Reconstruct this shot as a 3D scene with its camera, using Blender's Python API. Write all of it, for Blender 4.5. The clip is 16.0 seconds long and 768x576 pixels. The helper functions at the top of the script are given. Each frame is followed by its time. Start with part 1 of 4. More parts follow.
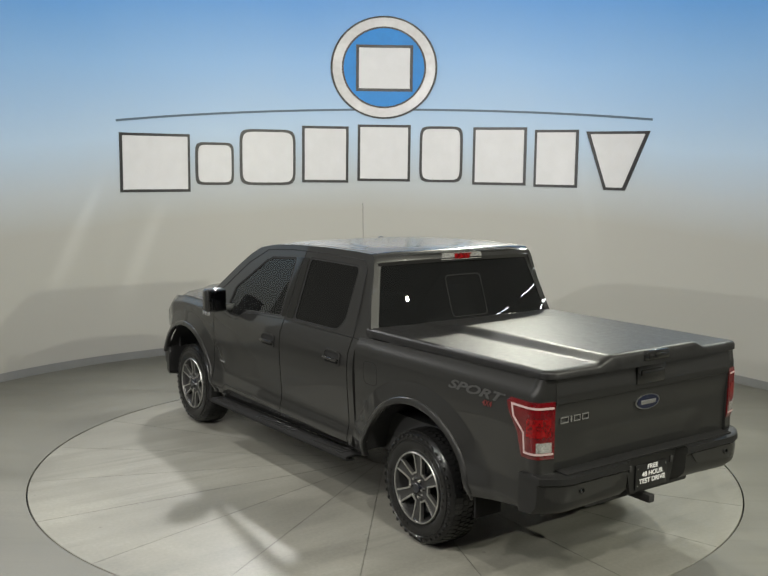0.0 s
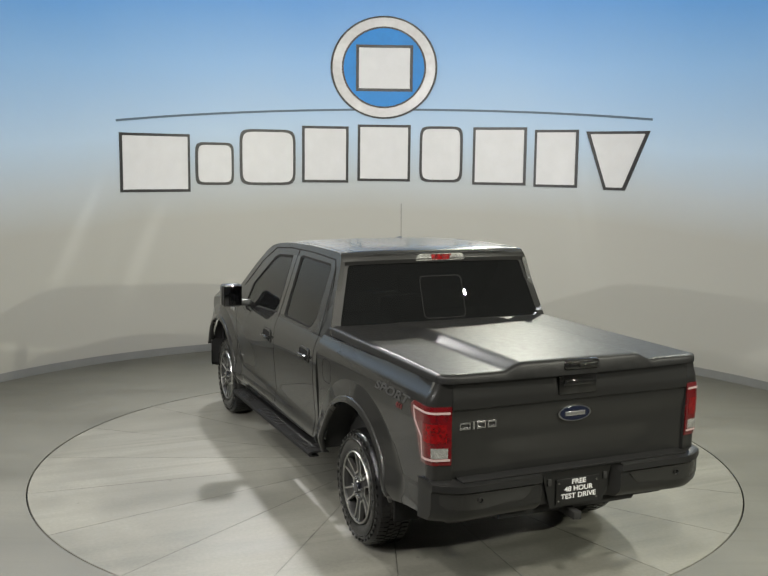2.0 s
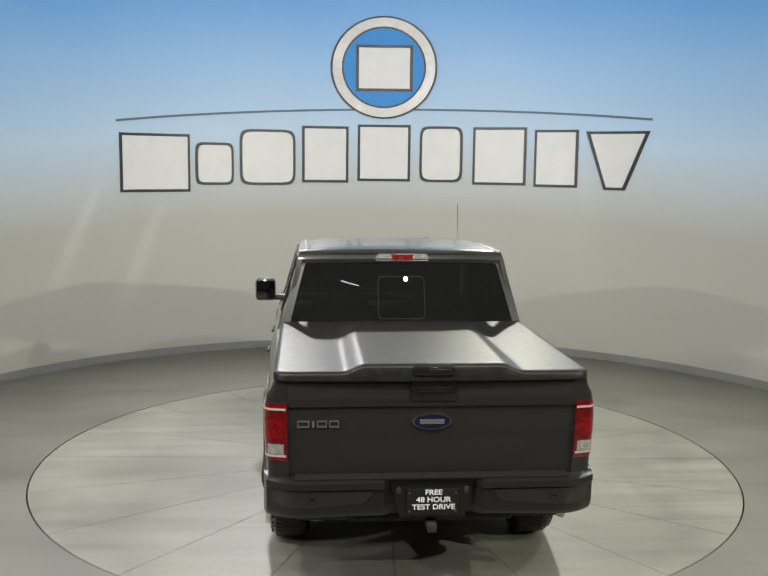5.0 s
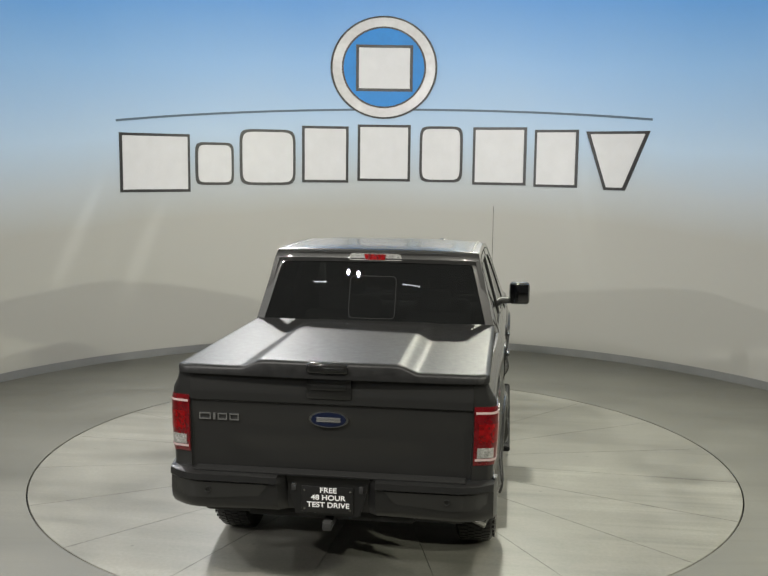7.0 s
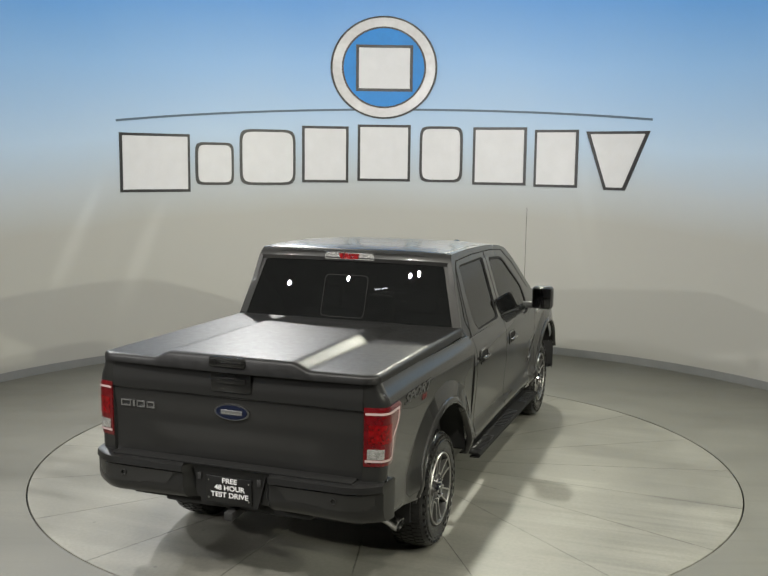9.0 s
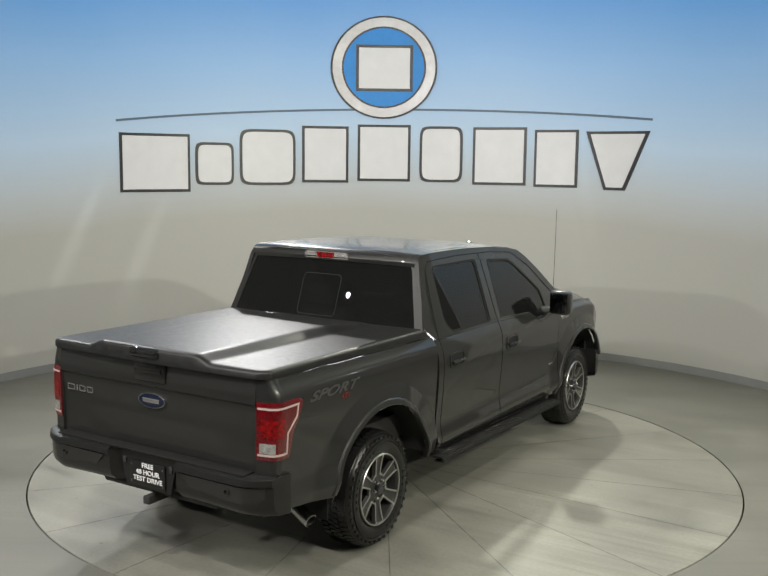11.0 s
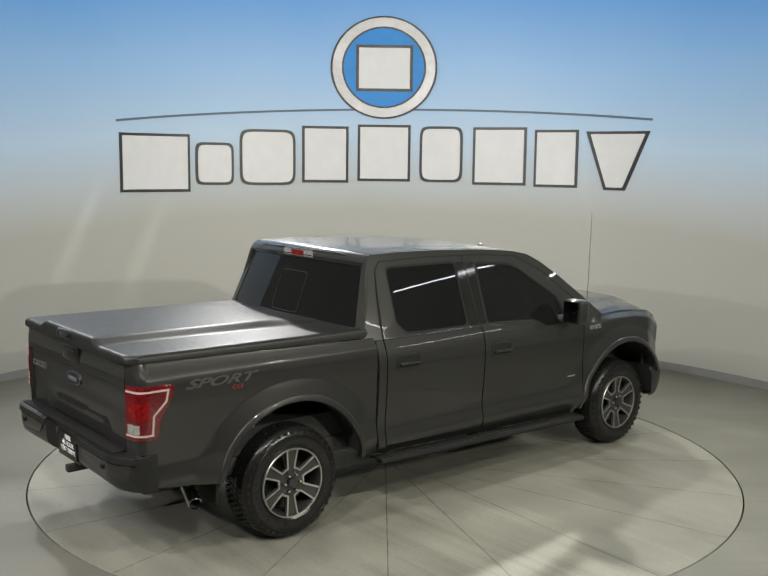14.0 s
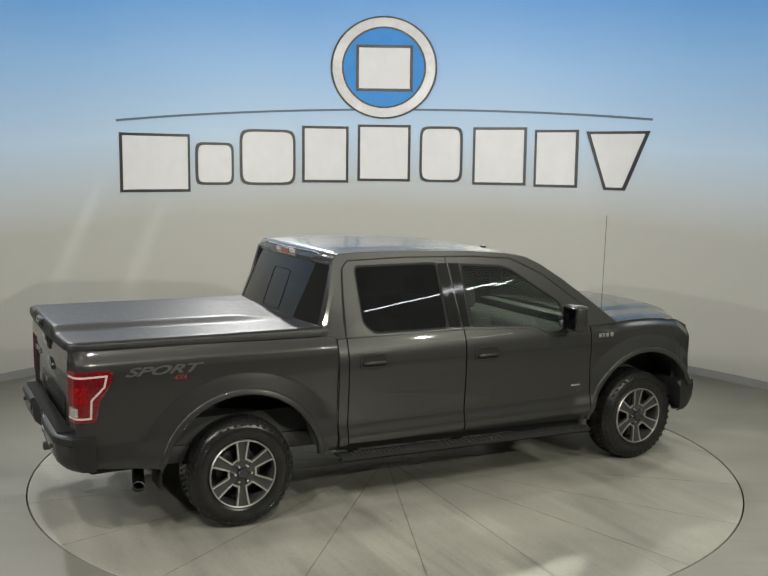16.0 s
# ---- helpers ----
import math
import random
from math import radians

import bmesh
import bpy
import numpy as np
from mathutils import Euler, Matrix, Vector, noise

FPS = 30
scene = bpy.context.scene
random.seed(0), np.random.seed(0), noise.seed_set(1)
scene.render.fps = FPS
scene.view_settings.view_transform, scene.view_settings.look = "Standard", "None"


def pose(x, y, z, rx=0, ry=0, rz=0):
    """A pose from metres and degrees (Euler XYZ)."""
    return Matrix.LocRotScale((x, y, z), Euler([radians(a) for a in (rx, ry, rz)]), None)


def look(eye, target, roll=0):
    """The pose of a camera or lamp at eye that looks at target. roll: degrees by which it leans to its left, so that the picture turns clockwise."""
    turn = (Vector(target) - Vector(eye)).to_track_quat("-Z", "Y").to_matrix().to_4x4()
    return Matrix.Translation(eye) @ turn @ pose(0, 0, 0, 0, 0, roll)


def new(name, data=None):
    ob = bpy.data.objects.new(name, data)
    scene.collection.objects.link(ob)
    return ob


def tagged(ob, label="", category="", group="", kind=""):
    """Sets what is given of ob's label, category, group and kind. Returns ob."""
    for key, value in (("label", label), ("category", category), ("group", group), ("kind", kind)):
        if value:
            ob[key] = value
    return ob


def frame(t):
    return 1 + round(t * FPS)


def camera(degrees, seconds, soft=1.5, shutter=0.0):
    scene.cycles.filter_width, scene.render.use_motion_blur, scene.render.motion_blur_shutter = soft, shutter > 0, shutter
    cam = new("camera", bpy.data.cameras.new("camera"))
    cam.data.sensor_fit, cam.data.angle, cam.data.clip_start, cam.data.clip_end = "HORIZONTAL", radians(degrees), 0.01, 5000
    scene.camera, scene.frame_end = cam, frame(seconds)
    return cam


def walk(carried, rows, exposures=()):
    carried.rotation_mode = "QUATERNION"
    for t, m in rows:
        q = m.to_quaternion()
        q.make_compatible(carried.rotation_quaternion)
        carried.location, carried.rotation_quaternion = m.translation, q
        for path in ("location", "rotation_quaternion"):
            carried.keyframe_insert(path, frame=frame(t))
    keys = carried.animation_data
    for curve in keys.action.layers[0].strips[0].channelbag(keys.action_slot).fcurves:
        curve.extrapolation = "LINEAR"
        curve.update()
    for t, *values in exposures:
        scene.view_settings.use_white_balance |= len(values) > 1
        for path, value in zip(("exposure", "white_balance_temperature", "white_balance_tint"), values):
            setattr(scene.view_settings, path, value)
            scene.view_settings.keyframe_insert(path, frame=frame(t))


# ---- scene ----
cam = camera(44.3, 16.0)

# ---- plan ----
CX, CY = 0.0285, 8.139          # centre of the turntable and of the round wall
EYE = (0.0, 0.0, 2.612)
TILT, LEAN = 7.599, 0.657
R_TABLE, R_WALL, WALL_TOP = 2.987, 5.256, 5.45
WARM, COOL, GREENISH = (1.0, 0.96, 0.86), (1.0, 0.98, 0.95), (1.0, 0.985, 0.83)
# azimuth, distance, height, watts, colour of the small ceiling lamps
LAMPS = [(-21, 5.0, 5.0, 84, COOL), (21, 5.0, 5.0, 78, GREENISH), (-64, 5.0, 4.9, 50, COOL), (62, 5.0, 4.9, 36, GREENISH),
         (137, 8.4, 3.7, 150, GREENISH), (124, 7.4, 4.9, 130, GREENISH), (168, 6.1, 5.1, 120, WARM), (200, 6.1, 5.1, 108, WARM), (203, 6.15, 5.12, 32, COOL), (221, 6.3, 4.9, 55, COOL), (238, 7.4, 4.9, 82, COOL), (223, 8.4, 3.7, 112, COOL)]
# ends and watts of the thin light tubes in the hall
TUBES = [((6.66, 9.63, 2.97), (6.10, 8.24, 2.75), 6), ((5.96, 8.14, 3.08), (6.18, 8.70, 3.14), 1.2), ((6.70, 7.60, 3.37), (5.77, 6.16, 3.29), 2.5), ((6.17, 5.26, 3.62), (4.47, 3.73, 3.43), 3.5),
         ((-5.24, 3.19, 3.78), (-7.0, 4.88, 3.99), 5), ((-3.25, 3.0, 4.75), (-2.85, 2.9, 4.75), 0.5), ((-0.65, 2.5, 4.75), (-0.15, 2.4, 4.75), 0.5)]
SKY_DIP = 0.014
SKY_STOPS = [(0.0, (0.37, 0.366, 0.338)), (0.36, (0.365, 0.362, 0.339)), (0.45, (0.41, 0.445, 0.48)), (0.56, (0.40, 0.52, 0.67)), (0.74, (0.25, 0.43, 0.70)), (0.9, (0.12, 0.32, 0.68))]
SPAN = 72.0                    # the round wall reaches this many degrees to each side of the back

EYE_TURN = look(EYE, (0, 10, 2.612 - 10 * math.tan(radians(TILT))), LEAN)
walk(cam, [(0.0, EYE_TURN), (16.0, EYE_TURN)])


def turn_at(t):
    return 35.595 - 6.1739 * t + 0.003016 * t * t


# ---- light ----
scene.view_settings.exposure = -0.1
world = bpy.data.worlds.new("world")
world.use_nodes = True
world.node_tree.nodes["Background"].inputs[0].default_value = (0.5, 0.52, 0.55, 1)
world.node_tree.nodes["Background"].inputs[1].default_value = 0.03
scene.world = world


def lamp(name, azimuth, radius, height, watts, size, long=0.0, aim=(0.0, 0.0, 0.0), colour=(1.0, 0.97, 0.9)):
    """A ceiling lamp over the turntable, seen from its centre at this azimuth (0: back, 90: right)."""
    data = bpy.data.lights.new(name, "AREA")
    data.energy, data.color = watts, colour
    if long:
        data.shape, data.size, data.size_y = "RECTANGLE", long, size
    else:
        data.shape, data.size = "DISK", size
    data.spread = radians(96 if radius < 5.5 else 130)
    ob = new(name, data)
    a = radians(azimuth)
    eye = (CX + radius * math.sin(a), CY + radius * math.cos(a), height)
    ob.matrix_world = look(eye, (CX + aim[0], CY + aim[1], aim[2]))
    return ob


for az, dist, high, watts, colour in LAMPS:
    toward = (0.0, -1.2, 0.0) if dist < 5.5 else (0.0, 1.6, 1.9)
    lamp("ceiling_lamp", az, dist, high, watts, 0.26 if dist < 5.5 else 0.075, aim=toward, colour=colour)

for start, end, watts in TUBES:
    data = bpy.data.lights.new("light_tube", "AREA")
    data.shape, data.size, data.size_y, data.energy, data.color = "RECTANGLE", (Vector(end) - Vector(start)).length, 0.016, watts, (0.95, 0.98, 1.0)
    mid = (Vector(start) + Vector(end)) / 2
    along = (Vector(end) - Vector(start)).normalized()
    back = -(Vector((CX, CY, 1.2)) - mid).normalized()
    back = (back - along * back.dot(along)).normalized()
    turn = Matrix((along, back.cross(along), back)).transposed().to_4x4()
    new("light_tube", data).matrix_world = Matrix.Translation(mid) @ turn


def wall_spot(az0, z0, az1, z1, watts):
    """A narrow spot that grazes the round wall and leaves a pale streak on it."""
    data = bpy.data.lights.new("wall_spot", "SPOT")
    data.energy, data.spot_size, data.spot_blend, data.shadow_soft_size = watts, radians(4.2), 1.0, 0.02
    ob = new("wall_spot", data)
    p = [Vector((CX + r * math.sin(radians(a)), CY + r * math.cos(radians(a)), z)) for a, z, r in ((az0, z0, R_WALL - 0.22), (az1, z1, R_WALL))]
    ob.matrix_world = look(p[0], p[1])


for a0, a1, z1, watts in ((-27.0, -47.5, 1.6, 560), (-18.0, -37.5, 1.4, 560), (21.0, 28.5, 1.8, 300), (24.0, 31.5, 1.7, 250)):
    wall_spot(a0, 5.0, a1, z1, watts)


# ---- materials ----
def mat(name, colour, rough=0.5, metal=0.0, vary=0.0, scale=8.0, bump=0.0, bump_scale=60.0, coat=0.0, spec=0.5, rough_vary=0.0, stretch=(1, 1, 1)):
    m = bpy.data.materials.new(name)
    m.use_nodes = True
    t = m.node_tree
    b = t.nodes["Principled BSDF"]
    b.inputs["Base Color"].default_value = (*colour, 1)
    b.inputs["Roughness"].default_value = rough
    b.inputs["Metallic"].default_value = metal
    b.inputs["Coat Weight"].default_value = coat
    b.inputs["Coat Roughness"].default_value = 0.04
    b.inputs["Specular IOR Level"].default_value = spec
    co = t.nodes.new("ShaderNodeTexCoord")
    mp = t.nodes.new("ShaderNodeMapping")
    mp.inputs["Scale"].default_value = stretch
    t.links.new(co.outputs["Object"], mp.inputs["Vector"])
    if vary or rough_vary:
        n = t.nodes.new("ShaderNodeTexNoise")
        n.inputs["Scale"].default_value, n.inputs["Detail"].default_value = scale, 6
        n2 = t.nodes.new("ShaderNodeTexNoise")
        n2.inputs["Scale"].default_value, n2.inputs["Detail"].default_value = scale * 9, 3
        t.links.new(mp.outputs[0], n.inputs["Vector"])
        t.links.new(mp.outputs[0], n2.inputs["Vector"])
        mix = t.nodes.new("ShaderNodeMath")
        mix.operation = "MULTIPLY_ADD"
        mix.inputs[1].default_value = 0.35
        t.links.new(n2.outputs["Fac"], mix.inputs[0])
        t.links.new(n.outputs["Fac"], mix.inputs[2])
        r = t.nodes.new("ShaderNodeMapRange")
        r.inputs["From Min"].default_value, r.inputs["From Max"].default_value = 0.4, 0.95
        r.inputs["To Min"].default_value, r.inputs["To Max"].default_value = 1 - vary, 1 + vary
        t.links.new(mix.outputs[0], r.inputs["Value"])
        if vary:
            h = t.nodes.new("ShaderNodeHueSaturation")
            h.inputs["Color"].default_value = (*colour, 1)
            t.links.new(r.outputs[0], h.inputs["Value"])
            t.links.new(h.outputs[0], b.inputs["Base Color"])
        if rough_vary:
            q = t.nodes.new("ShaderNodeMapRange")
            q.inputs["From Min"].default_value, q.inputs["From Max"].default_value = 0.4, 0.95
            q.inputs["To Min"].default_value, q.inputs["To Max"].default_value = rough - rough_vary, rough + rough_vary
            t.links.new(mix.outputs[0], q.inputs["Value"])
            t.links.new(q.outputs[0], b.inputs["Roughness"])
    if bump:
        n = t.nodes.new("ShaderNodeTexNoise")
        n.inputs["Scale"].default_value, n.inputs["Detail"].default_value = bump_scale, 4
        t.links.new(mp.outputs[0], n.inputs["Vector"])
        bp = t.nodes.new("ShaderNodeBump")
        bp.inputs["Strength"].default_value, bp.inputs["Distance"].default_value = bump, 0.004
        t.links.new(n.outputs["Fac"], bp.inputs["Height"])
        t.links.new(bp.outputs[0], b.inputs["Normal"])
    return m


def glass_mat(name, tint, rough=0.0, haze=0.0):
    """Tinted window glass: a tinted see-through layer with a pale haze painted in to lift its blacks (its share: last
    argument), under a clear gloss.
    """
    m = bpy.data.materials.new(name)
    m.use_nodes = True
    t = m.node_tree
    t.nodes.remove(t.nodes["Principled BSDF"])
    out = t.nodes["Material Output"]
    see = t.nodes.new("ShaderNodeBsdfTransparent")
    see.inputs["Color"].default_value = (*tint, 1)
    gloss = t.nodes.new("ShaderNodeBsdfGlossy")
    gloss.inputs["Roughness"].default_value = rough
    f = t.nodes.new("ShaderNodeFresnel")
    f.inputs["IOR"].default_value = 1.5
    mx = t.nodes.new("ShaderNodeMixShader")
    haze_layer = t.nodes.new("ShaderNodeBsdfDiffuse")
    haze_layer.inputs["Color"].default_value = (0.52, 0.54, 0.55, 1)
    hazed = t.nodes.new("ShaderNodeMixShader")
    hazed.inputs[0].default_value = haze
    t.links.new(see.outputs[0], hazed.inputs[1])
    t.links.new(haze_layer.outputs[0], hazed.inputs[2])
    t.links.new(f.outputs[0], mx.inputs[0])
    t.links.new(hazed.outputs[0], mx.inputs[1])
    t.links.new(gloss.outputs[0], mx.inputs[2])
    t.links.new(mx.outputs[0], out.inputs["Surface"])
    return m


PAINT = mat("grey_metallic_paint", (0.027, 0.027, 0.0264), 0.36, 0.5, vary=0.06, scale=700, coat=1.0, spec=0.3)


def dull_up_faces(m, low, high):
    """Rougher coat set on the faces that look up, so the roof mirrors the wall less."""
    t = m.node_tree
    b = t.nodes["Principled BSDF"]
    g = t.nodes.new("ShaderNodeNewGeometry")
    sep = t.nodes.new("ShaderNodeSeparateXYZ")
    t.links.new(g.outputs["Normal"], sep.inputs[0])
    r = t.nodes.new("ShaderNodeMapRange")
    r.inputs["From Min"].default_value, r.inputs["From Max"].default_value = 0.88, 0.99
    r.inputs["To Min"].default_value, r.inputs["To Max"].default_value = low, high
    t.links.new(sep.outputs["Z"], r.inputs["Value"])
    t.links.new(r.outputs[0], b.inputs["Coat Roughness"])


dull_up_faces(PAINT, 0.03, 0.17)
PAINT.node_tree.nodes["Principled BSDF"].inputs["Specular Tint"].default_value = (0.3, 0.3, 0.3, 1)
PLASTIC = mat("black_moulded_plastic", (0.018, 0.018, 0.018), 0.5, vary=0.15, scale=6, bump=0.25, bump_scale=700)
BUMPER = mat("dark_grey_bumper_paint", (0.010, 0.010, 0.010), 0.4, 0.2, vary=0.08, scale=10, coat=0.25)
COVER = mat("black_grained_cover", (0.010, 0.010, 0.010), 0.42, vary=0.4, scale=26, bump=0.12, bump_scale=300, rough_vary=0.05, spec=0.27)
RUBBER = mat("tyre_rubber", (0.010, 0.010, 0.010), 0.2, spec=0.3, vary=0.2, scale=12, bump=0.2, bump_scale=200)
GLOSS_BLACK = mat("gloss_black_plastic", (0.008, 0.008, 0.008), 0.06, vary=0.1, scale=20, coat=0.5)
GAP = mat("panel_gap_black", (0.012, 0.012, 0.012), 0.8, spec=0.15)
UNDER = mat("underbody_black", (0.018, 0.018, 0.018), 0.75, vary=0.3, scale=6)
ALLOY = mat("machined_alloy", (0.48, 0.475, 0.455), 0.33, 0.95, vary=0.06, scale=30)
POCKET = mat("grey_wheel_paint", (0.035, 0.035, 0.035), 0.4, 0.5, coat=0.4)
CHROME = mat("chrome", (0.75, 0.75, 0.75), 0.08, 1.0)
RED = mat("red_lamp_lens", (0.085, 0.002, 0.004), 0.08, vary=0.3, scale=25, bump=0.3, bump_scale=120, coat=1.0)
RED_BRIGHT = mat("bright_red_reflector", (0.24, 0.003, 0.005), 0.12, 0.5, vary=0.7, scale=45, bump=0.9, bump_scale=55, coat=1.0)
STRIP = mat("frosted_lamp_strip", (0.38, 0.29, 0.28), 0.25, coat=0.6)
CLEAR = mat("clear_lamp_reflector", (0.7, 0.7, 0.68), 0.14, 0.8, vary=0.4, scale=45, bump=1.0, bump_scale=70, coat=1.0)
BLUE = mat("blue_enamel", (0.004, 0.007, 0.022), 0.2, vary=0.1, scale=20, coat=1.0)
CAP = mat("dark_centre_cap", (0.008, 0.009, 0.014), 0.2, coat=0.6)
BADGE = mat("satin_silver_badge", (0.5, 0.5, 0.5), 0.25, 0.9)
DECAL = mat("pale_grey_decal", (0.042, 0.042, 0.042), 0.4, vary=0.1, scale=40)
DECAL_RED = mat("red_decal", (0.11, 0.015, 0.015), 0.4)
PLATE = mat("black_plate", (0.008, 0.008, 0.008), 0.35)
WHITE = mat("white_print", (0.7, 0.7, 0.7), 0.5)
CLOTH = mat("dark_seat_cloth", (0.05, 0.05, 0.052), 0.85, vary=0.2, scale=30)
TINT = glass_mat("privacy_glass", (0.15, 0.158, 0.155), haze=0.009)
TINT_FRONT = glass_mat("light_tinted_glass", (0.52, 0.58, 0.53), haze=0.012)
CLEAR_GLASS = glass_mat("windscreen_glass", (0.75, 0.8, 0.76), haze=0.02)
MIRROR = mat("dark_mirror_glass", (0.09, 0.09, 0.1), 0.03, 1.0)
STEEL = mat("brushed_exhaust_steel", (0.45, 0.45, 0.44), 0.2, 1.0, vary=0.1, scale=30)


def ramp_nodes(t, stops):
    r = t.nodes.new("ShaderNodeValToRGB")
    e = r.color_ramp.elements
    while len(e) < len(stops):
        e.new(0.5)
    for s, (at, c) in zip(e, stops):
        s.position, s.color = at, (*c, 1)
    return r


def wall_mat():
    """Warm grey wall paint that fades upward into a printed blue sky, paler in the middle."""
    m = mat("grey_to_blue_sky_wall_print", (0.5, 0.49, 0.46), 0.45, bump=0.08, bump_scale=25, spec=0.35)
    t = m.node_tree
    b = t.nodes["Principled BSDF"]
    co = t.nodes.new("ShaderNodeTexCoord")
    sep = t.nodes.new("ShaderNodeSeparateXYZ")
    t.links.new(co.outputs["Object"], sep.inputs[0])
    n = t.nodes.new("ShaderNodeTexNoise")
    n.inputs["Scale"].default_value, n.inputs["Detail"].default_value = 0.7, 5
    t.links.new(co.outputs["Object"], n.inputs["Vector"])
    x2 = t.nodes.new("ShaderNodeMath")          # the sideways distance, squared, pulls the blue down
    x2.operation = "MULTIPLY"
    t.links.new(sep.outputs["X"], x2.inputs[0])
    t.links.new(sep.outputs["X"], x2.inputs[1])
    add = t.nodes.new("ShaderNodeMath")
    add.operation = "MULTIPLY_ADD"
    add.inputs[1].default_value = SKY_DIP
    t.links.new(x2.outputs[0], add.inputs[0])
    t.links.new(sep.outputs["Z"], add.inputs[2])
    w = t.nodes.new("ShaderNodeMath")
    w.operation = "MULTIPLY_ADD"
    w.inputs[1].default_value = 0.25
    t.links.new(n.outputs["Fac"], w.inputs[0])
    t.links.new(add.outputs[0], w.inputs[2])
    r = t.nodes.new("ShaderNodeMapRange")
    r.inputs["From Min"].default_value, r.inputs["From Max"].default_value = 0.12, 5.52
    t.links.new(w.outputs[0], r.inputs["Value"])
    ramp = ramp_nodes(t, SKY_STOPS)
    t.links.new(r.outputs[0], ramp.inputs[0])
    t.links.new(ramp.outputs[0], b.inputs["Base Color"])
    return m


def concrete_mat(name, colour, radial):
    """Sealed concrete with trowel sweeps, stains and a soft sheen."""
    m = mat(name, colour, 0.45, bump=0.12, bump_scale=45, spec=0.45)
    t = m.node_tree
    b = t.nodes["Principled BSDF"]
    co = t.nodes.new("ShaderNodeTexCoord")
    src = co.outputs["Object"]
    fine = t.nodes.new("ShaderNodeTexNoise")
    fine.inputs["Scale"].default_value, fine.inputs["Detail"].default_value = 38, 5
    big = t.nodes.new("ShaderNodeTexNoise")
    big.inputs["Scale"].default_value, big.inputs["Detail"].default_value, big.inputs["Distortion"].default_value = 0.9, 7, 0.6
    sweep = t.nodes.new("ShaderNodeTexNoise")
    sweep.inputs["Scale"].default_value, sweep.inputs["Detail"].default_value, sweep.inputs["Distortion"].default_value = 1.6, 5, 0.4
    mp = t.nodes.new("ShaderNodeMapping")
    mp.inputs["Scale"].default_value = (0.5, 3.4, 1) if radial else (0.35, 1.8, 1)
    mp.inputs["Rotation"].default_value = (0, 0, 0.55 if radial else 0.1)
    t.links.new(src, mp.inputs["Vector"])
    t.links.new(mp.outputs[0], sweep.inputs["Vector"])
    for nd in (fine, big):
        t.links.new(src, nd.inputs["Vector"])
    a = t.nodes.new("ShaderNodeMath")
    a.operation = "MULTIPLY_ADD"
    a.inputs[1].default_value = 0.7
    t.links.new(sweep.outputs["Fac"], a.inputs[0])
    t.links.new(big.outputs["Fac"], a.inputs[2])
    c = t.nodes.new("ShaderNodeMath")
    c.operation = "MULTIPLY_ADD"
    c.inputs[1].default_value = 0.44
    t.links.new(fine.outputs["Fac"], c.inputs[0])
    t.links.new(a.outputs[0], c.inputs[2])
    r = t.nodes.new("ShaderNodeMapRange")
    r.inputs["From Min"].default_value, r.inputs["From Max"].default_value = 0.72, 1.42
    r.inputs["To Min"].default_value, r.inputs["To Max"].default_value = (0.58 if radial else 0.74), (1.26 if radial else 1.17)
    t.links.new(c.outputs[0], r.inputs["Value"])
    # rubber scuffs: thin stretched streaks in two directions, only in some patches
    where = t.nodes.new("ShaderNodeTexNoise")
    where.inputs["Scale"].default_value, where.inputs["Detail"].default_value = 0.55, 3
    t.links.new(src, where.inputs["Vector"])
    gate = t.nodes.new("ShaderNodeMapRange")
    gate.inputs["From Min"].default_value, gate.inputs["From Max"].default_value = 0.46, 0.62
    t.links.new(where.outputs["Fac"], gate.inputs["Value"])
    last = r.outputs[0]
    for angle, fine_scale, depth in ((0.9, 9.0, 0.2), (-0.7, 13.0, 0.14), (0.35, 6.0, 0.16)):
        m2 = t.nodes.new("ShaderNodeMapping")
        m2.inputs["Rotation"].default_value = (0, 0, angle)
        m2.inputs["Scale"].default_value = (0.35, fine_scale, 1)
        t.links.new(src, m2.inputs["Vector"])
        n2 = t.nodes.new("ShaderNodeTexNoise")
        n2.inputs["Scale"].default_value, n2.inputs["Detail"].default_value = 1.0, 2
        t.links.new(m2.outputs[0], n2.inputs["Vector"])
        g2 = t.nodes.new("ShaderNodeMapRange")
        g2.inputs["From Min"].default_value, g2.inputs["From Max"].default_value = 0.56, 0.72
        g2.inputs["To Max"].default_value = depth * (0.9 if radial else 0.45)
        t.links.new(n2.outputs["Fac"], g2.inputs["Value"])
        mul = t.nodes.new("ShaderNodeMath")
        mul.operation = "MULTIPLY"
        t.links.new(g2.outputs[0], mul.inputs[0])
        t.links.new(gate.outputs[0], mul.inputs[1])
        sub = t.nodes.new("ShaderNodeMath")
        sub.operation = "SUBTRACT"
        t.links.new(last, sub.inputs[0])
        t.links.new(mul.outputs[0], sub.inputs[1])
        last = sub.outputs[0]
    # small dark chips and specks
    vor = t.nodes.new("ShaderNodeTexVoronoi")
    vor.inputs["Scale"].default_value = 3.2
    t.links.new(src, vor.inputs["Vector"])
    chip = t.nodes.new("ShaderNodeMapRange")
    chip.inputs["From Min"].default_value, chip.inputs["From Max"].default_value = 0.03, 0.05
    chip.inputs["To Min"].default_value, chip.inputs["To Max"].default_value = 0.72, 1.0
    t.links.new(vor.outputs["Distance"], chip.inputs["Value"])
    fin = t.nodes.new("ShaderNodeMath")
    fin.operation = "MULTIPLY"
    t.links.new(last, fin.inputs[0])
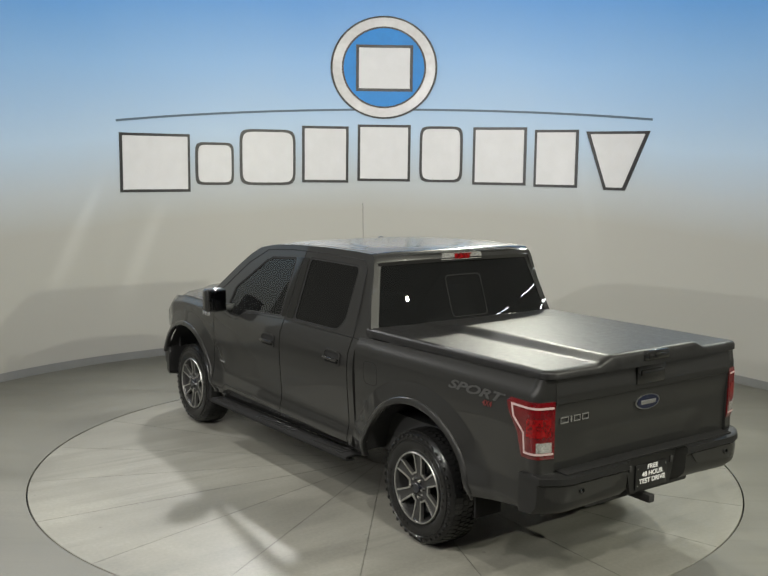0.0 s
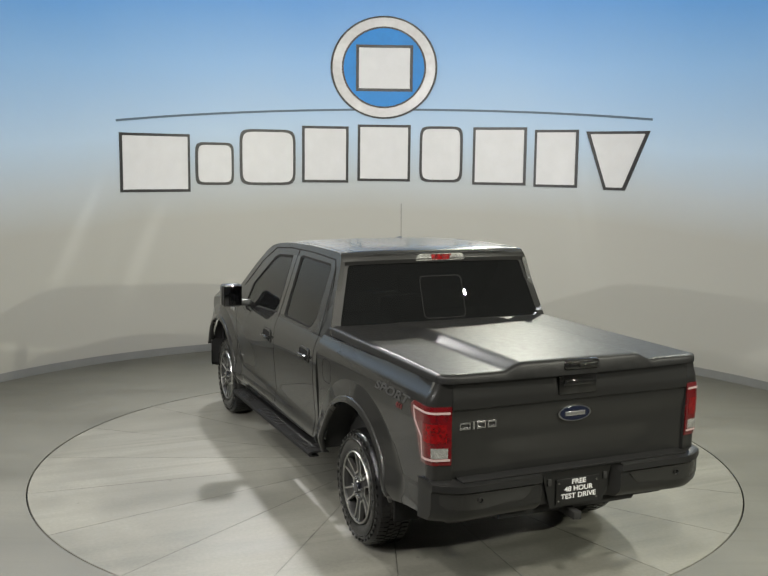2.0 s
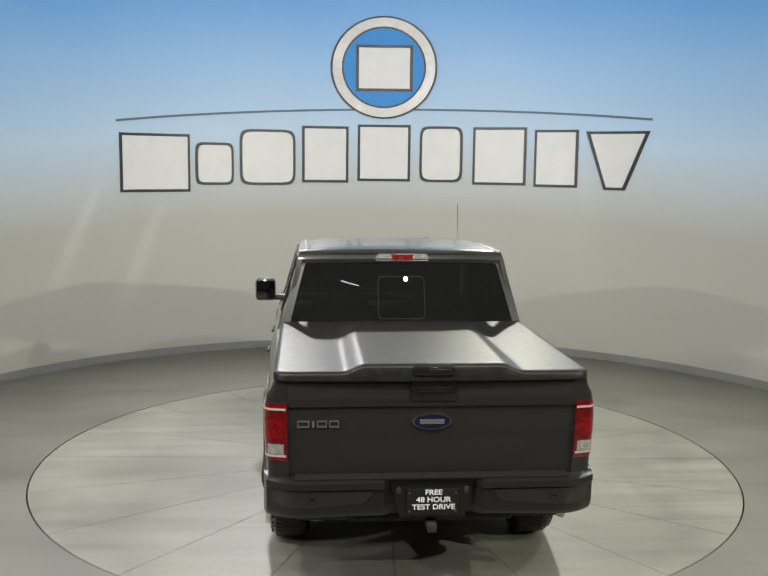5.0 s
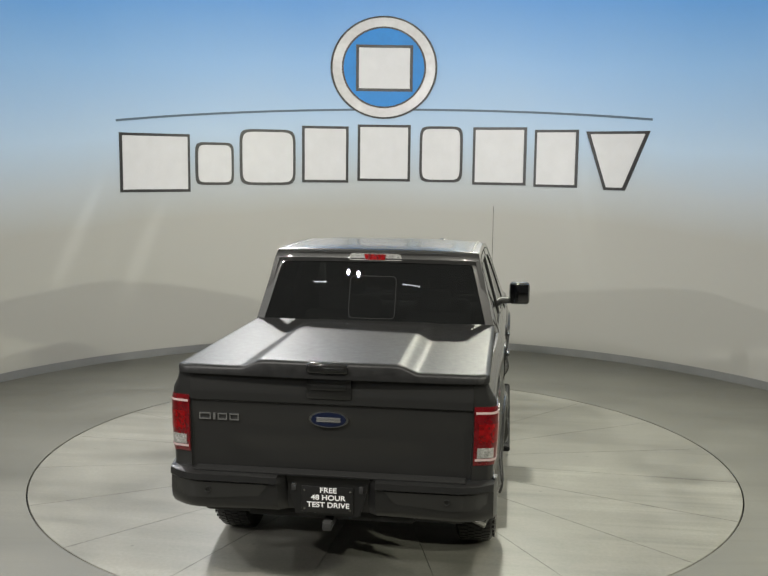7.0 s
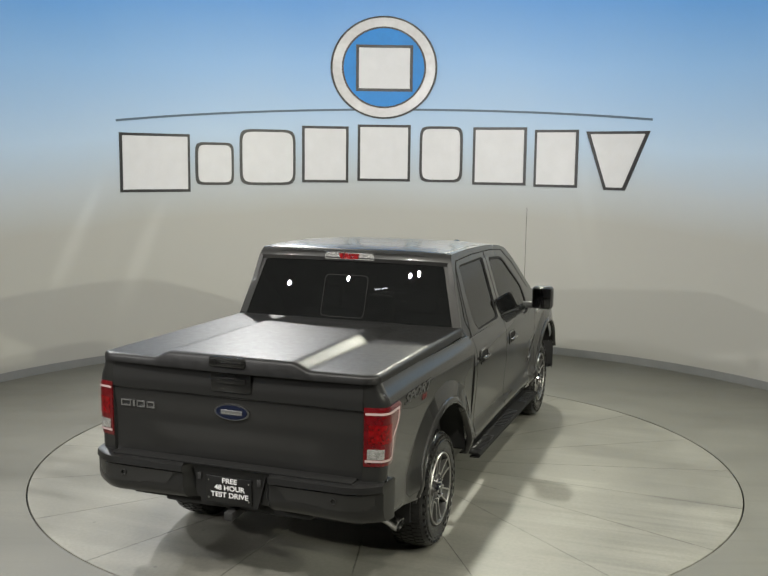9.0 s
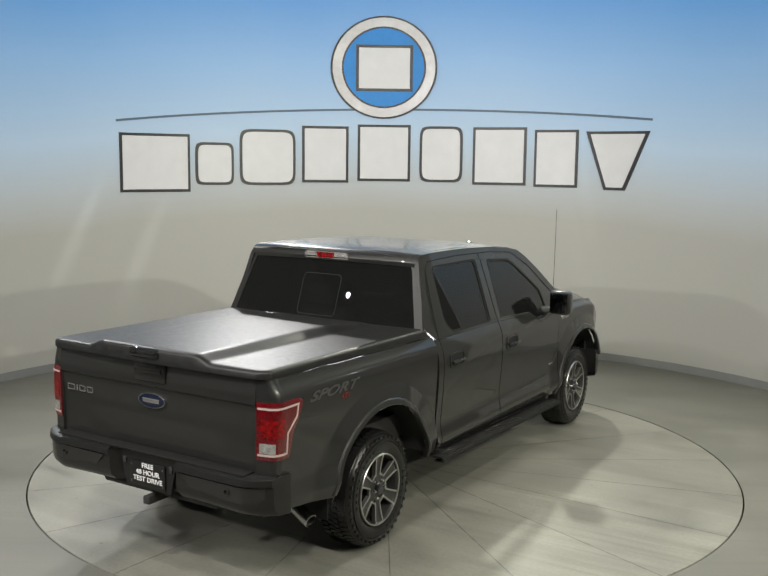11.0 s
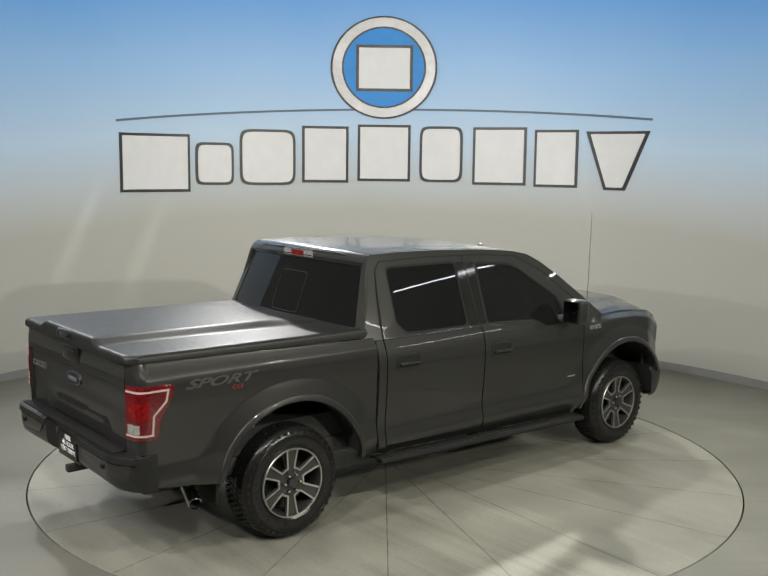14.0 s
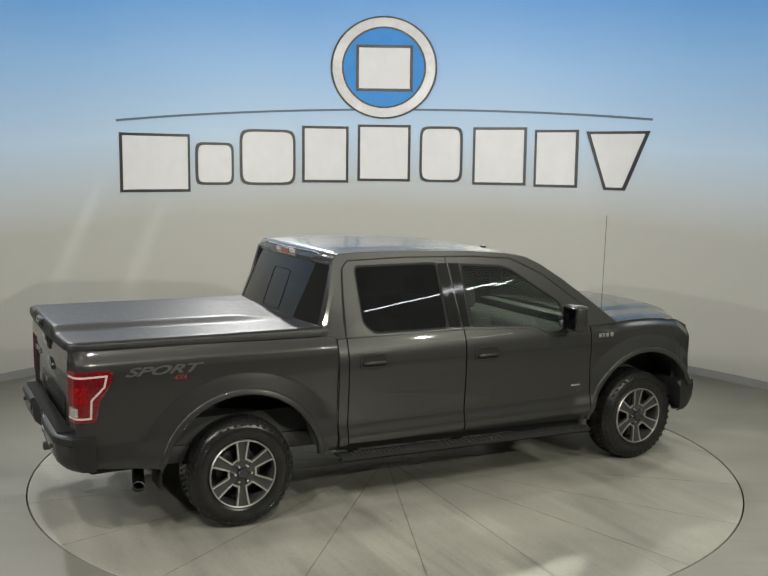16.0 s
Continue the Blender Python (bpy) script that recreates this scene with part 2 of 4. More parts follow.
    t.links.new(chip.outputs[0], fin.inputs[1])
    if radial:                                    # dirt and chipped edges along the cast joints
        def math_node(op, x, y=None):
            nd = t.nodes.new("ShaderNodeMath")
            nd.operation = op
            for k, v in enumerate((x, y)):
                if isinstance(v, float):
                    nd.inputs[k].default_value = v
                elif v is not None:
                    t.links.new(v, nd.inputs[k])
            return nd.outputs[0]
        sep = t.nodes.new("ShaderNodeSeparateXYZ")
        t.links.new(src, sep.inputs[0])
        far = math_node("SQRT", math_node("ADD", math_node("MULTIPLY", sep.outputs["X"], sep.outputs["X"]), math_node("MULTIPLY", sep.outputs["Y"], sep.outputs["Y"])))
        ang = math_node("ADD", math_node("ARCTAN2", sep.outputs["Y"], sep.outputs["X"]), radians(147.3))
        dist = math_node("MULTIPLY", math_node("PINGPONG", ang, radians(9.0)), far)
        ragged = t.nodes.new("ShaderNodeTexNoise")
        ragged.inputs["Scale"].default_value, ragged.inputs["Detail"].default_value = 9.0, 4
        t.links.new(src, ragged.inputs["Vector"])
        wide = math_node("MULTIPLY", math_node("POWER", ragged.outputs["Fac"], 5.0), 0.11)
        joint = t.nodes.new("ShaderNodeMapRange")
        joint.inputs["To Min"].default_value, joint.inputs["To Max"].default_value = 0.68, 1.0
        t.links.new(math_node("DIVIDE", dist, math_node("ADD", wide, 0.004)), joint.inputs["Value"])
        joined = math_node("MULTIPLY", fin.outputs[0], joint.outputs[0])
    else:
        joined = fin.outputs[0]
    h = t.nodes.new("ShaderNodeHueSaturation")
    h.inputs["Color"].default_value = (*colour, 1)
    t.links.new(joined, h.inputs["Value"])
    t.links.new(h.outputs[0], b.inputs["Base Color"])
    q = t.nodes.new("ShaderNodeMapRange")
    q.inputs["From Min"].default_value, q.inputs["From Max"].default_value = 0.7, 1.2
    q.inputs["To Min"].default_value, q.inputs["To Max"].default_value = 0.34, 0.52
    t.links.new(c.outputs[0], q.inputs["Value"])
    t.links.new(q.outputs[0], b.inputs["Roughness"])
    return m


FLOOR = concrete_mat("floor_concrete", (0.146, 0.144, 0.124), False)
DISC = concrete_mat("turntable_concrete", (0.21, 0.206, 0.178), True)
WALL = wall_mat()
BASE = mat("grey_blue_skirting", (0.19, 0.195, 0.195), 0.5, vary=0.08, scale=4)
DARK = mat("grey_hall_paint", (0.42, 0.42, 0.40), 0.7, vary=0.1, scale=2)
CEIL = mat("hall_ceiling_paint", (0.45, 0.45, 0.43), 0.8, vary=0.1, scale=2)
SIGN_WHITE = mat("white_sign_face", (0.57, 0.57, 0.59), 0.4, vary=0.04, scale=6)
SIGN_BLACK = mat("black_sign_edge", (0.012, 0.012, 0.014), 0.4)
SIGN_BLUE = mat("bright_blue_sign_face", (0.0, 0.19, 0.55), 0.5, vary=0.12, scale=2)
SIGN_SILVER = mat("brushed_silver_sign_ring", (0.3, 0.3, 0.31), 0.42, 0.7, vary=0.25, scale=1.6)
SIGN_LINE = mat("slate_blue_sign_line", (0.07, 0.11, 0.16), 0.5)


# ---- mesh helpers ----
def add_mesh(name, bm, material, smooth=35):
    me = bpy.data.meshes.new(name)
    bmesh.ops.recalc_face_normals(bm, faces=bm.faces)
    bm.to_mesh(me)
    bm.free()
    for mt in material if isinstance(material, (list, tuple)) else [material]:
        me.materials.append(mt)
    if smooth:
        me.polygons.foreach_set("use_smooth", [True] * len(me.polygons))
        me.set_sharp_from_angle(angle=radians(smooth))
    return me


def part(name, bm, material, parent, label="", smooth=35):
    ob = new(name, add_mesh(name, bm, material, smooth))
    ob.parent = parent
    if label:
        tagged(ob, label)
    return ob


def structure(name, bm, material, label, category, smooth=35):
    return tagged(new(name, add_mesh(name, bm, material, smooth)), label, category, kind="structure")


def grid(rows, bm=None, close_u=False):
    """Faces over a table of points."""
    bm = bm or bmesh.new()
    vs = [[bm.verts.new(p) for p in row] for row in rows]
    n = len(vs)
    for i in range(n if close_u else n - 1):
        a, b = vs[i], vs[(i + 1) % n]
        for j in range(len(a) - 1):
            bm.faces.new((a[j], a[j + 1], b[j + 1], b[j]))
    return bm


def slab(outer, inner, bm=None):
    """A closed shell between two tables of points of one size."""
    bm = bm or bmesh.new()
    A = [[bm.verts.new(p) for p in row] for row in outer]
    B = [[bm.verts.new(p) for p in row] for row in inner]
    n, m = len(A), len(A[0])
    for i in range(n - 1):
        for j in range(m - 1):
            bm.faces.new((A[i][j], A[i + 1][j], A[i + 1][j + 1], A[i][j + 1]))
            bm.faces.new((B[i][j], B[i][j + 1], B[i + 1][j + 1], B[i + 1][j]))
    for i in range(n - 1):
        bm.faces.new((A[i][0], B[i][0], B[i + 1][0], A[i + 1][0]))
        bm.faces.new((A[i][-1], A[i + 1][-1], B[i + 1][-1], B[i][-1]))
    for j in range(m - 1):
        bm.faces.new((A[0][j], A[0][j + 1], B[0][j + 1], B[0][j]))
        bm.faces.new((A[-1][j], B[-1][j], B[-1][j + 1], A[-1][j + 1]))
    return bm


def box(x0, x1, y0, y1, z0, z1, bevel=0.0, bm=None, segments=2):
    bm = bm or bmesh.new()
    g = bmesh.ops.create_cube(bm, size=1.0)["verts"]
    for v in g:
        v.co = Vector((x0 if v.co.x < 0 else x1, y0 if v.co.y < 0 else y1, z0 if v.co.z < 0 else z1))
    if bevel:
        es = list({e for v in g for e in v.link_edges})
        bmesh.ops.bevel(bm, geom=es, offset=bevel, segments=segments, affect="EDGES", profile=0.5)
    return bm


def lathe(profile, n=48, axis="x", bm=None, centre=(0, 0, 0)):
    """Turns (along, radius) pairs about an axis."""
    rows = []
    for k in range(n):
        a = 2 * math.pi * k / n
        c, s = math.cos(a), math.sin(a)
        row = []
        for h, r in profile:
            p = {"x": (h, r * c, r * s), "y": (r * c, h, r * s), "z": (r * c, r * s, h)}[axis]
            row.append(Vector(p) + Vector(centre))
        rows.append(row)
    return grid(rows, bm, close_u=True)


def tube(path, radius, n=10, bm=None, ends=True):
    """A round bar along a list of points."""
    bm = bm or bmesh.new()
    path = [Vector(p) for p in path]
    rings = []
    for i, p in enumerate(path):
        d = (path[min(i + 1, len(path) - 1)] - path[max(i - 1, 0)]).normalized()
        u = d.orthogonal().normalized() if abs(d.z) > 0.9 else d.cross(Vector((0, 0, 1))).normalized()
        v = d.cross(u)
        rings.append([bm.verts.new(p + radius * (math.cos(2 * math.pi * k / n) * u + math.sin(2 * math.pi * k / n) * v)) for k in range(n)])
    for a, b in zip(rings, rings[1:]):
        for k in range(n):
            bm.faces.new((a[k], a[(k + 1) % n], b[(k + 1) % n], b[k]))
    if ends:
        bm.faces.new(rings[0])
        bm.faces.new(rings[-1])
    return bm


def holed(outer, holes, place, thick, bm=None):
    """A sheet with holes: loops of (u, v); place(u, v, depth) gives the point. Front and back with walls between."""
    bm = bm or bmesh.new()
    for depth in (0.0, thick):
        es = []
        for loop in [outer, *holes]:
            vs = [bm.verts.new((u, v, 0)) for u, v in loop]
            es += [bm.edges.new((vs[i], vs[(i + 1) % len(vs)])) for i in range(len(vs))]
        fs = bmesh.ops.triangle_fill(bm, use_beauty=True, edges=es)
        for v in {v for e in es for v in e.verts}:
            v.co = place(v.co.x, v.co.y, depth)
    for loop in [outer, *holes]:
        a = [bm.verts.new(place(u, v, 0.0)) for u, v in loop]
        b = [bm.verts.new(place(u, v, thick)) for u, v in loop]
        for i in range(len(a)):
            k = (i + 1) % len(a)
            bm.faces.new((a[i], a[k], b[k], b[i]))
    bmesh.ops.remove_doubles(bm, verts=bm.verts, dist=0.0004)
    return bm


def rounded(loop, r, n=4):
    """A loop of (u, v) with its corners rounded."""
    out = []
    k = len(loop)
    for i in range(k):
        p, a, b = Vector(loop[i]), Vector(loop[i - 1]), Vector(loop[(i + 1) % k])
        rr = min(r, (a - p).length * 0.45, (b - p).length * 0.45)
        s, e = p + (a - p).normalized() * rr, p + (b - p).normalized() * rr
        for j in range(n + 1):
            q = j / n
            out.append(tuple((1 - q) ** 2 * s + 2 * q * (1 - q) * p + q * q * e))
    return out


def lerp_table(table, v):
    if v <= table[0][0]:
        return table[0][1]
    for (a, p), (b, q) in zip(table, table[1:]):
        if v <= b:
            return p + (q - p) * (v - a) / (b - a)
    return table[-1][1]


def smooth_table(table, v):
    """Like lerp_table, but eased at every knot."""
    h = 0.013
    return (lerp_table(table, v - h) + 2 * lerp_table(table, v) + lerp_table(table, v + h)) / 4


def step(a, b, v):
    q = min(1, max(0, (v - a) / (b - a)))
    return q * q * (3 - 2 * q)


def writing(name, body, size, material, parent, m, depth=0.002, shear=0.0, label="", weight=0.0):
    cu = bpy.data.curves.new(name, "FONT")
    cu.offset = weight
    cu.body, cu.size, cu.align_x, cu.align_y, cu.extrude, cu.shear = body, size, "CENTER", "CENTER", depth, shear
    tmp = bpy.data.objects.new("tmp", cu)
    me = bpy.data.meshes.new_from_object(tmp)
    bpy.data.objects.remove(tmp)
    me.materials.clear()
    me.materials.append(material)
    ob = new(name, me)
    ob.parent = parent
    ob.matrix_local = m
    if label:
        tagged(ob, label)
    return ob


# ---- the round studio ----
def on_wall(az, z, inset=0.0):
    a = radians(az)
    return Vector((CX + (R_WALL - inset) * math.sin(a), CY + (R_WALL - inset) * math.cos(a), z))


def build_place():
    n = 120
    azs = [-SPAN + 2 * SPAN * i / n for i in range(n + 1)]
    zs = [0.0, 1.0, 2.0, 3.0, 4.0, WALL_TOP]
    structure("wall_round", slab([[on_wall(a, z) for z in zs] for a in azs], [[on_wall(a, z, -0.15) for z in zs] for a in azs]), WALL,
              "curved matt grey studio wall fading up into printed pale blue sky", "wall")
    prof = [(0.0, 0.0), (0.008, 0.0), (0.008, 0.098), (0.006, 0.1), (0.001, 0.1)]
    structure("baseboard", grid([[on_wall(a, z, d + 0.001) for d, z in prof] for a in azs]), BASE, "low grey-blue skirting along the curved studio wall", "skirting")
    # floor with a round opening for the turntable
    bm = bmesh.new()
    ring = 160
    radii = [R_TABLE + 0.012, 4.0, 5.3, 8.0, 16.0]
    grid([[(CX + r * math.cos(2 * math.pi * k / ring), CY + r * math.sin(2 * math.pi * k / ring), 0.0) for r in radii] for k in range(ring)], bm, close_u=True)
    grid([[(CX + (R_TABLE + 0.012) * math.cos(2 * math.pi * k / ring), CY + (R_TABLE + 0.012) * math.sin(2 * math.pi * k / ring), z) for z in (-0.06, 0.0)] for k in range(ring)], bm, close_u=True)
    structure("floor", bm, FLOOR, "pale sealed concrete studio floor with faint sweep marks", "floor")
    gap = lathe([(-0.05, R_TABLE - 0.1), (-0.05, R_TABLE + 0.1)], 160, "z", centre=(CX, CY, 0))
    structure("turntable_gap", gap, GAP, "thin dark gap round the turntable", "gap")
    # dark hall beyond the opening
    hx, hy0, hy1 = 9.0, -4.0, 16.5
    for name, q in (("wall_south", (-hx, hx, hy0 - 0.2, hy0)), ("wall_north", (-hx, hx, hy1, hy1 + 0.2)),
                    ("wall_west", (-hx - 0.2, -hx, hy0, hy1)), ("wall_east", (hx, hx + 0.2, hy0, hy1))):
        structure(name, box(*q, 0, 6.0), DARK, "plain grey painted hall wall behind the studio opening", "wall", 0)
    structure("ceiling", box(-hx, hx, hy0, hy1, 6.0, 6.2), CEIL, "plain grey hall ceiling above the round studio", "ceiling", 0)


build_place()


def build_turntable():
    root = tagged(new("turntable"), "round concrete turntable disc with cast seams, flush in the floor", "turntable")
    root.location = (CX, CY, 0)
    n = 160
    part("table_bed", lathe([(-0.045, 0.0001), (-0.045, R_TABLE - 0.02), (-0.012, R_TABLE - 0.02), (-0.012, 0.0001)], n, "z"), GAP, root, "dark bed below the cast slabs")
    inner = 0.16
    for k in range(20):                            # cast sector slabs with hairline joints
        mid = radians(-147.3 + 9 + 18 * k)
        o, i2 = [], []
        for j in range(9):
            row, low = [], []
            for r in (inner, 0.6, 1.2, 1.8, 2.4, R_TABLE - 0.004, R_TABLE):
                half = radians(9.0) - 0.0012 / r
                a = mid - half + 2 * half * j / 8
                z = -0.003 if r == R_TABLE else 0.0
                row.append((r * math.cos(a), r * math.sin(a), z))
                low.append((r * math.cos(a), r * math.sin(a), -0.02))
            o.append(row)
            i2.append(low)
        part("slab", slab(o, i2), DISC, root, smooth=30)
    part("hub_slab", lathe([(-0.02, inner - 0.004), (0.0, inner - 0.004), (0.0, 0.0001)], 40, "z"), DISC, root)
    return root


TURNTABLE = build_turntable()


def build_sign():
    """Wall sign: nine white blocks with black edges in an arch, a thin line and a round badge."""
    def curved(loop, inset0, inset1, bm=None):
        return holed(loop, [], lambda a, z, d: on_wall(a, z, inset0 + d), inset1 - inset0, bm)

    def block(a0, a1, z0, z1, lean0=0.0, lean1=0.0):
        k = 6
        lo = [(a0 + (a1 - a0) * i / k, z0) for i in range(k + 1)]
        hi = [(a1 + lean1 - (a1 + lean1 - a0 - lean0) * i / k, z1) for i in range(k + 1)]
        return lo + hi

    root = tagged(new("wall_sign"), "white block wall sign with black edges and round blue badge", "sign")
    root.location = on_wall(0, 2.0)
    inv = Matrix.Translation(-root.location)

    def put(name, bm, material, label=""):
        bmesh.ops.transform(bm, matrix=inv, verts=bm.verts)
        return part(name, bm, material, root, label, 0)

    shapes = [(-40.6, -30.1, 2.19, 2.95), (-29.3, -23.5, 2.28, 2.85), (-22.6, -14.1, 2.28, 3.04), (-13.1, -6.0, 2.32, 3.1), (-4.6, 3.5, 2.345, 3.13),
              (4.9, 11.5, 2.34, 3.115), (13.05, 21.2, 2.315, 3.105), (22.4, 29.0, 2.30, 3.07), (30.1, 39.6, 2.28, 3.045)]
    def pill(a0, a1, z0, z1, n=7.0, k=56):
        """A block with well rounded corners."""
        out = []
        for i in range(k):
            c, s = math.cos(2 * math.pi * i / k), math.sin(2 * math.pi * i / k)
            out.append(((a0 + a1) / 2 + (a1 - a0) / 2 * math.copysign(abs(c) ** (2 / n), c), (z0 + z1) / 2 + (z1 - z0) / 2 * math.copysign(abs(s) ** (2 / n), s)))
        return out

    for k, (a0, a1, z0, z1) in enumerate(shapes):
        if k in (1, 2, 5):
            outer, inner = pill(a0, a1, z0, z1), pill(a0 + 0.4, a1 - 0.4, z0 + 0.036, z1 - 0.036)
        elif k == 8:
            outer, inner = block(a0 + 2.9, a1 - 3.4, z0, z1, -2.9, 3.4), block(a0 + 3.3, a1 - 3.8, z0 + 0.036, z1 - 0.036, -2.6, 3.1)
        else:
            outer, inner = block(a0, a1, z0, z1), block(a0 + 0.4, a1 - 0.4, z0 + 0.036, z1 - 0.036)
        put("block_edge", curved(outer, 0.002, 0.014), SIGN_BLACK, "black block edging")
        put("block_face", curved(inner, 0.014, 0.026), SIGN_WHITE, "white block face")
    line = [(-41 + 80.8 * i / 60, 3.34 - 1.2e-4 * (-45 + 80.8 * i / 60) ** 2) for i in range(61)]
    put("line", curved([(a, z - 0.012) for a, z in line] + [(a, z + 0.016) for a, z in line[::-1]], 0.002, 0.012), SIGN_LINE, "thin slate-blue arched line")

    def disc(r, n=64, az=-0.7, z=3.91):
        return [(az + math.degrees(r / R_WALL) * math.cos(2 * math.pi * k / n) * 1.06, z + r * math.sin(2 * math.pi * k / n)) for k in range(n)]
    put("ring_edge", curved(disc(0.70), 0.003, 0.02), SIGN_BLACK)
    put("ring", curved(disc(0.675), 0.02, 0.034), SIGN_SILVER, "brushed silver ring")
    put("ring_inner", curved(disc(0.555), 0.034, 0.038), SIGN_BLACK)
    put("badge_face", curved(disc(0.53), 0.038, 0.044), SIGN_BLUE, "bright blue round face")
    put("badge_block_edge", curved(rounded(block(-4.95, 3.7, 3.585, 4.215), 0.01, 1), 0.044, 0.05), SIGN_BLACK)
    put("badge_block", curved(rounded(block(-4.5, 3.25, 3.625, 4.175), 0.01, 1), 0.05, 0.058), SIGN_WHITE, "white badge block")


build_sign()


# ---- the pickup truck ----
REAR_AXLE, FRONT_AXLE, HUB = -1.665, 2.02, 0.398
SIDE_BED = [(0.45, 0.97), (0.53, 0.985), (0.60, 1.0), (0.73, 0.984), (0.78, 0.985), (0.9, 0.99), (1.1, 1.0), (1.22, 0.999), (1.275, 0.992), (1.31, 0.965), (1.335, 0.95), (1.40, 0.925)]
SIDE_CAB = [(0.40, 0.94), (0.48, 0.978), (0.53, 1.002), (0.56, 1.003), (0.655, 0.982), (0.70, 0.983), (0.95, 1.003), (1.10, 1.008), (1.20, 1.0), (1.27, 0.975), (1.32, 0.952), (1.36, 0.94), (1.93, 0.782)]
BELT = [(-1.0, 1.312), (0.2, 1.306), (0.75, 1.277), (0.84, 1.262), (0.96, 1.197), (1.08, 1.195), (1.2, 1.222), (1.45, 1.255)]


def arch_r(y, z, axle):
    return math.hypot(y - axle, (z - HUB) * 1.06)


def bulge(y, z):
    """How far the body swells round the wheels."""
    out = 0.0
    for axle in (REAR_AXLE, FRONT_AXLE):
        r = arch_r(y, z, axle)
        out = max(out, 0.04 * min(1.0, max(0.0, (0.785 - r) / 0.17)) * step(0.3, 0.62, z))
    return out


def bed_taper(y):
    """The bed narrows a little towards the tail."""
    return 0.03 * step(-1.1, -2.4, y)


def side_x(y, z, table):
    return smooth_table(table, z) + bulge(y, z) - (bed_taper(y) if table is SIDE_BED else 0.0)


def arch_z(y, axle, r=0.585):
    d = abs(y - axle)
    if d >= r:
        return None
    return HUB + math.sqrt(r * r - d * d) * 1.02


def side_panel(y0, y1, top, bottom, table, sgn, thick=0.02, ncol=24, nrow=18):
    ys = [y0 + (y1 - y0) * i / ncol for i in range(ncol + 1)]
    out, inn = [], []
    for y in ys:
        zt, zb = top(y), bottom(y)
        o, i2 = [], []
        for j in range(nrow + 1):
            z = zb + (zt - zb) * j / nrow
            x = side_x(y, z, table)
            o.append((sgn * x, y, z))
            i2.append((sgn * (x - thick), y, z))
        out.append(o)
        inn.append(i2)
    return slab(out, inn)


def bed_path(s):
    """Plan of the bed's rear corner: s from the tailgate gap outward and then forward. Returns x, y, how much of the side's curve applies."""
    flat, r = 0.075, 0.085
    if s <= flat:
        return 0.842 + s, -2.818 + 0.02 * s / flat, 0.25
    q = (s - flat) / (r * math.pi / 2)
    if q <= 1:
        a = q * math.pi / 2
        return 0.917 + 0.073 * math.sin(a), -2.798 + r * (1 - math.cos(a)), 0.25 + 0.75 * q
    return 0.99, -2.713 + (s - flat - r * math.pi / 2), 1.0


CORNER = 0.075 + 0.085 * math.pi / 2


def s_of(y):
    return CORNER + (y + 2.713)


def bed_point(s, z, off, sgn):
    x, y, w = bed_path(s)
    dx = smooth_table(SIDE_BED, z) - 0.99
    x2, y2, _ = bed_path(s + 0.002)
    nx, ny = (y2 - y), -(x2 - x)
    k = math.hypot(nx, ny)
    nx, ny = nx / k, ny / k
    return Vector((sgn * (x + dx * w + (bulge(y, z) - bed_taper(y)) * w + nx * off), y + ny * off, z))


def bed_top(y):
    return 1.335 + (-0.937 - y) * 0.018


def bed_bottom(y):
    z = arch_z(y, REAR_AXLE)
    low = 0.575 if y < -2.25 else 0.49
    if y < -2.25:
        low = 0.595 + (y + 2.8) * -0.13
    return low if z is None else max(low, z)


def surface_ribbon(points, width, off, place, thick=0.003):
    """A flat band along (u, v) points laid on a surface place(u, v, off)."""
    pts = [Vector(p) for p in points]
    L, R = [], []
    for i, p in enumerate(pts):
        d0 = (p - pts[i - 1]).normalized() if i else None
        d1 = (pts[i + 1] - p).normalized() if i + 1 < len(pts) else None
        d = ((d0 or d1) + (d1 or d0)).normalized()
        n = Vector((-d.y, d.x))
        k = 1 / max(0.5, n.dot(Vector((-(d1 or d0).y, (d1 or d0).x))))
        L.append(p + n * width / 2 * k)
        R.append(p - n * width / 2 * k)
    return slab([[place(*a, off), place(*b, off)] for a, b in zip(L, R)], [[place(*a, off - thick), place(*b, off - thick)] for a, b in zip(L, R)])


def densify(points, h=0.02):
    out = [points[0]]
    for a, b in zip(points, points[1:]):
        n = max(1, int(math.dist(a, b) / h))
        out += [tuple(a[k] + (b[k] - a[k]) * i / n for k in range(2)) for i in range(1, n + 1)]
    return out


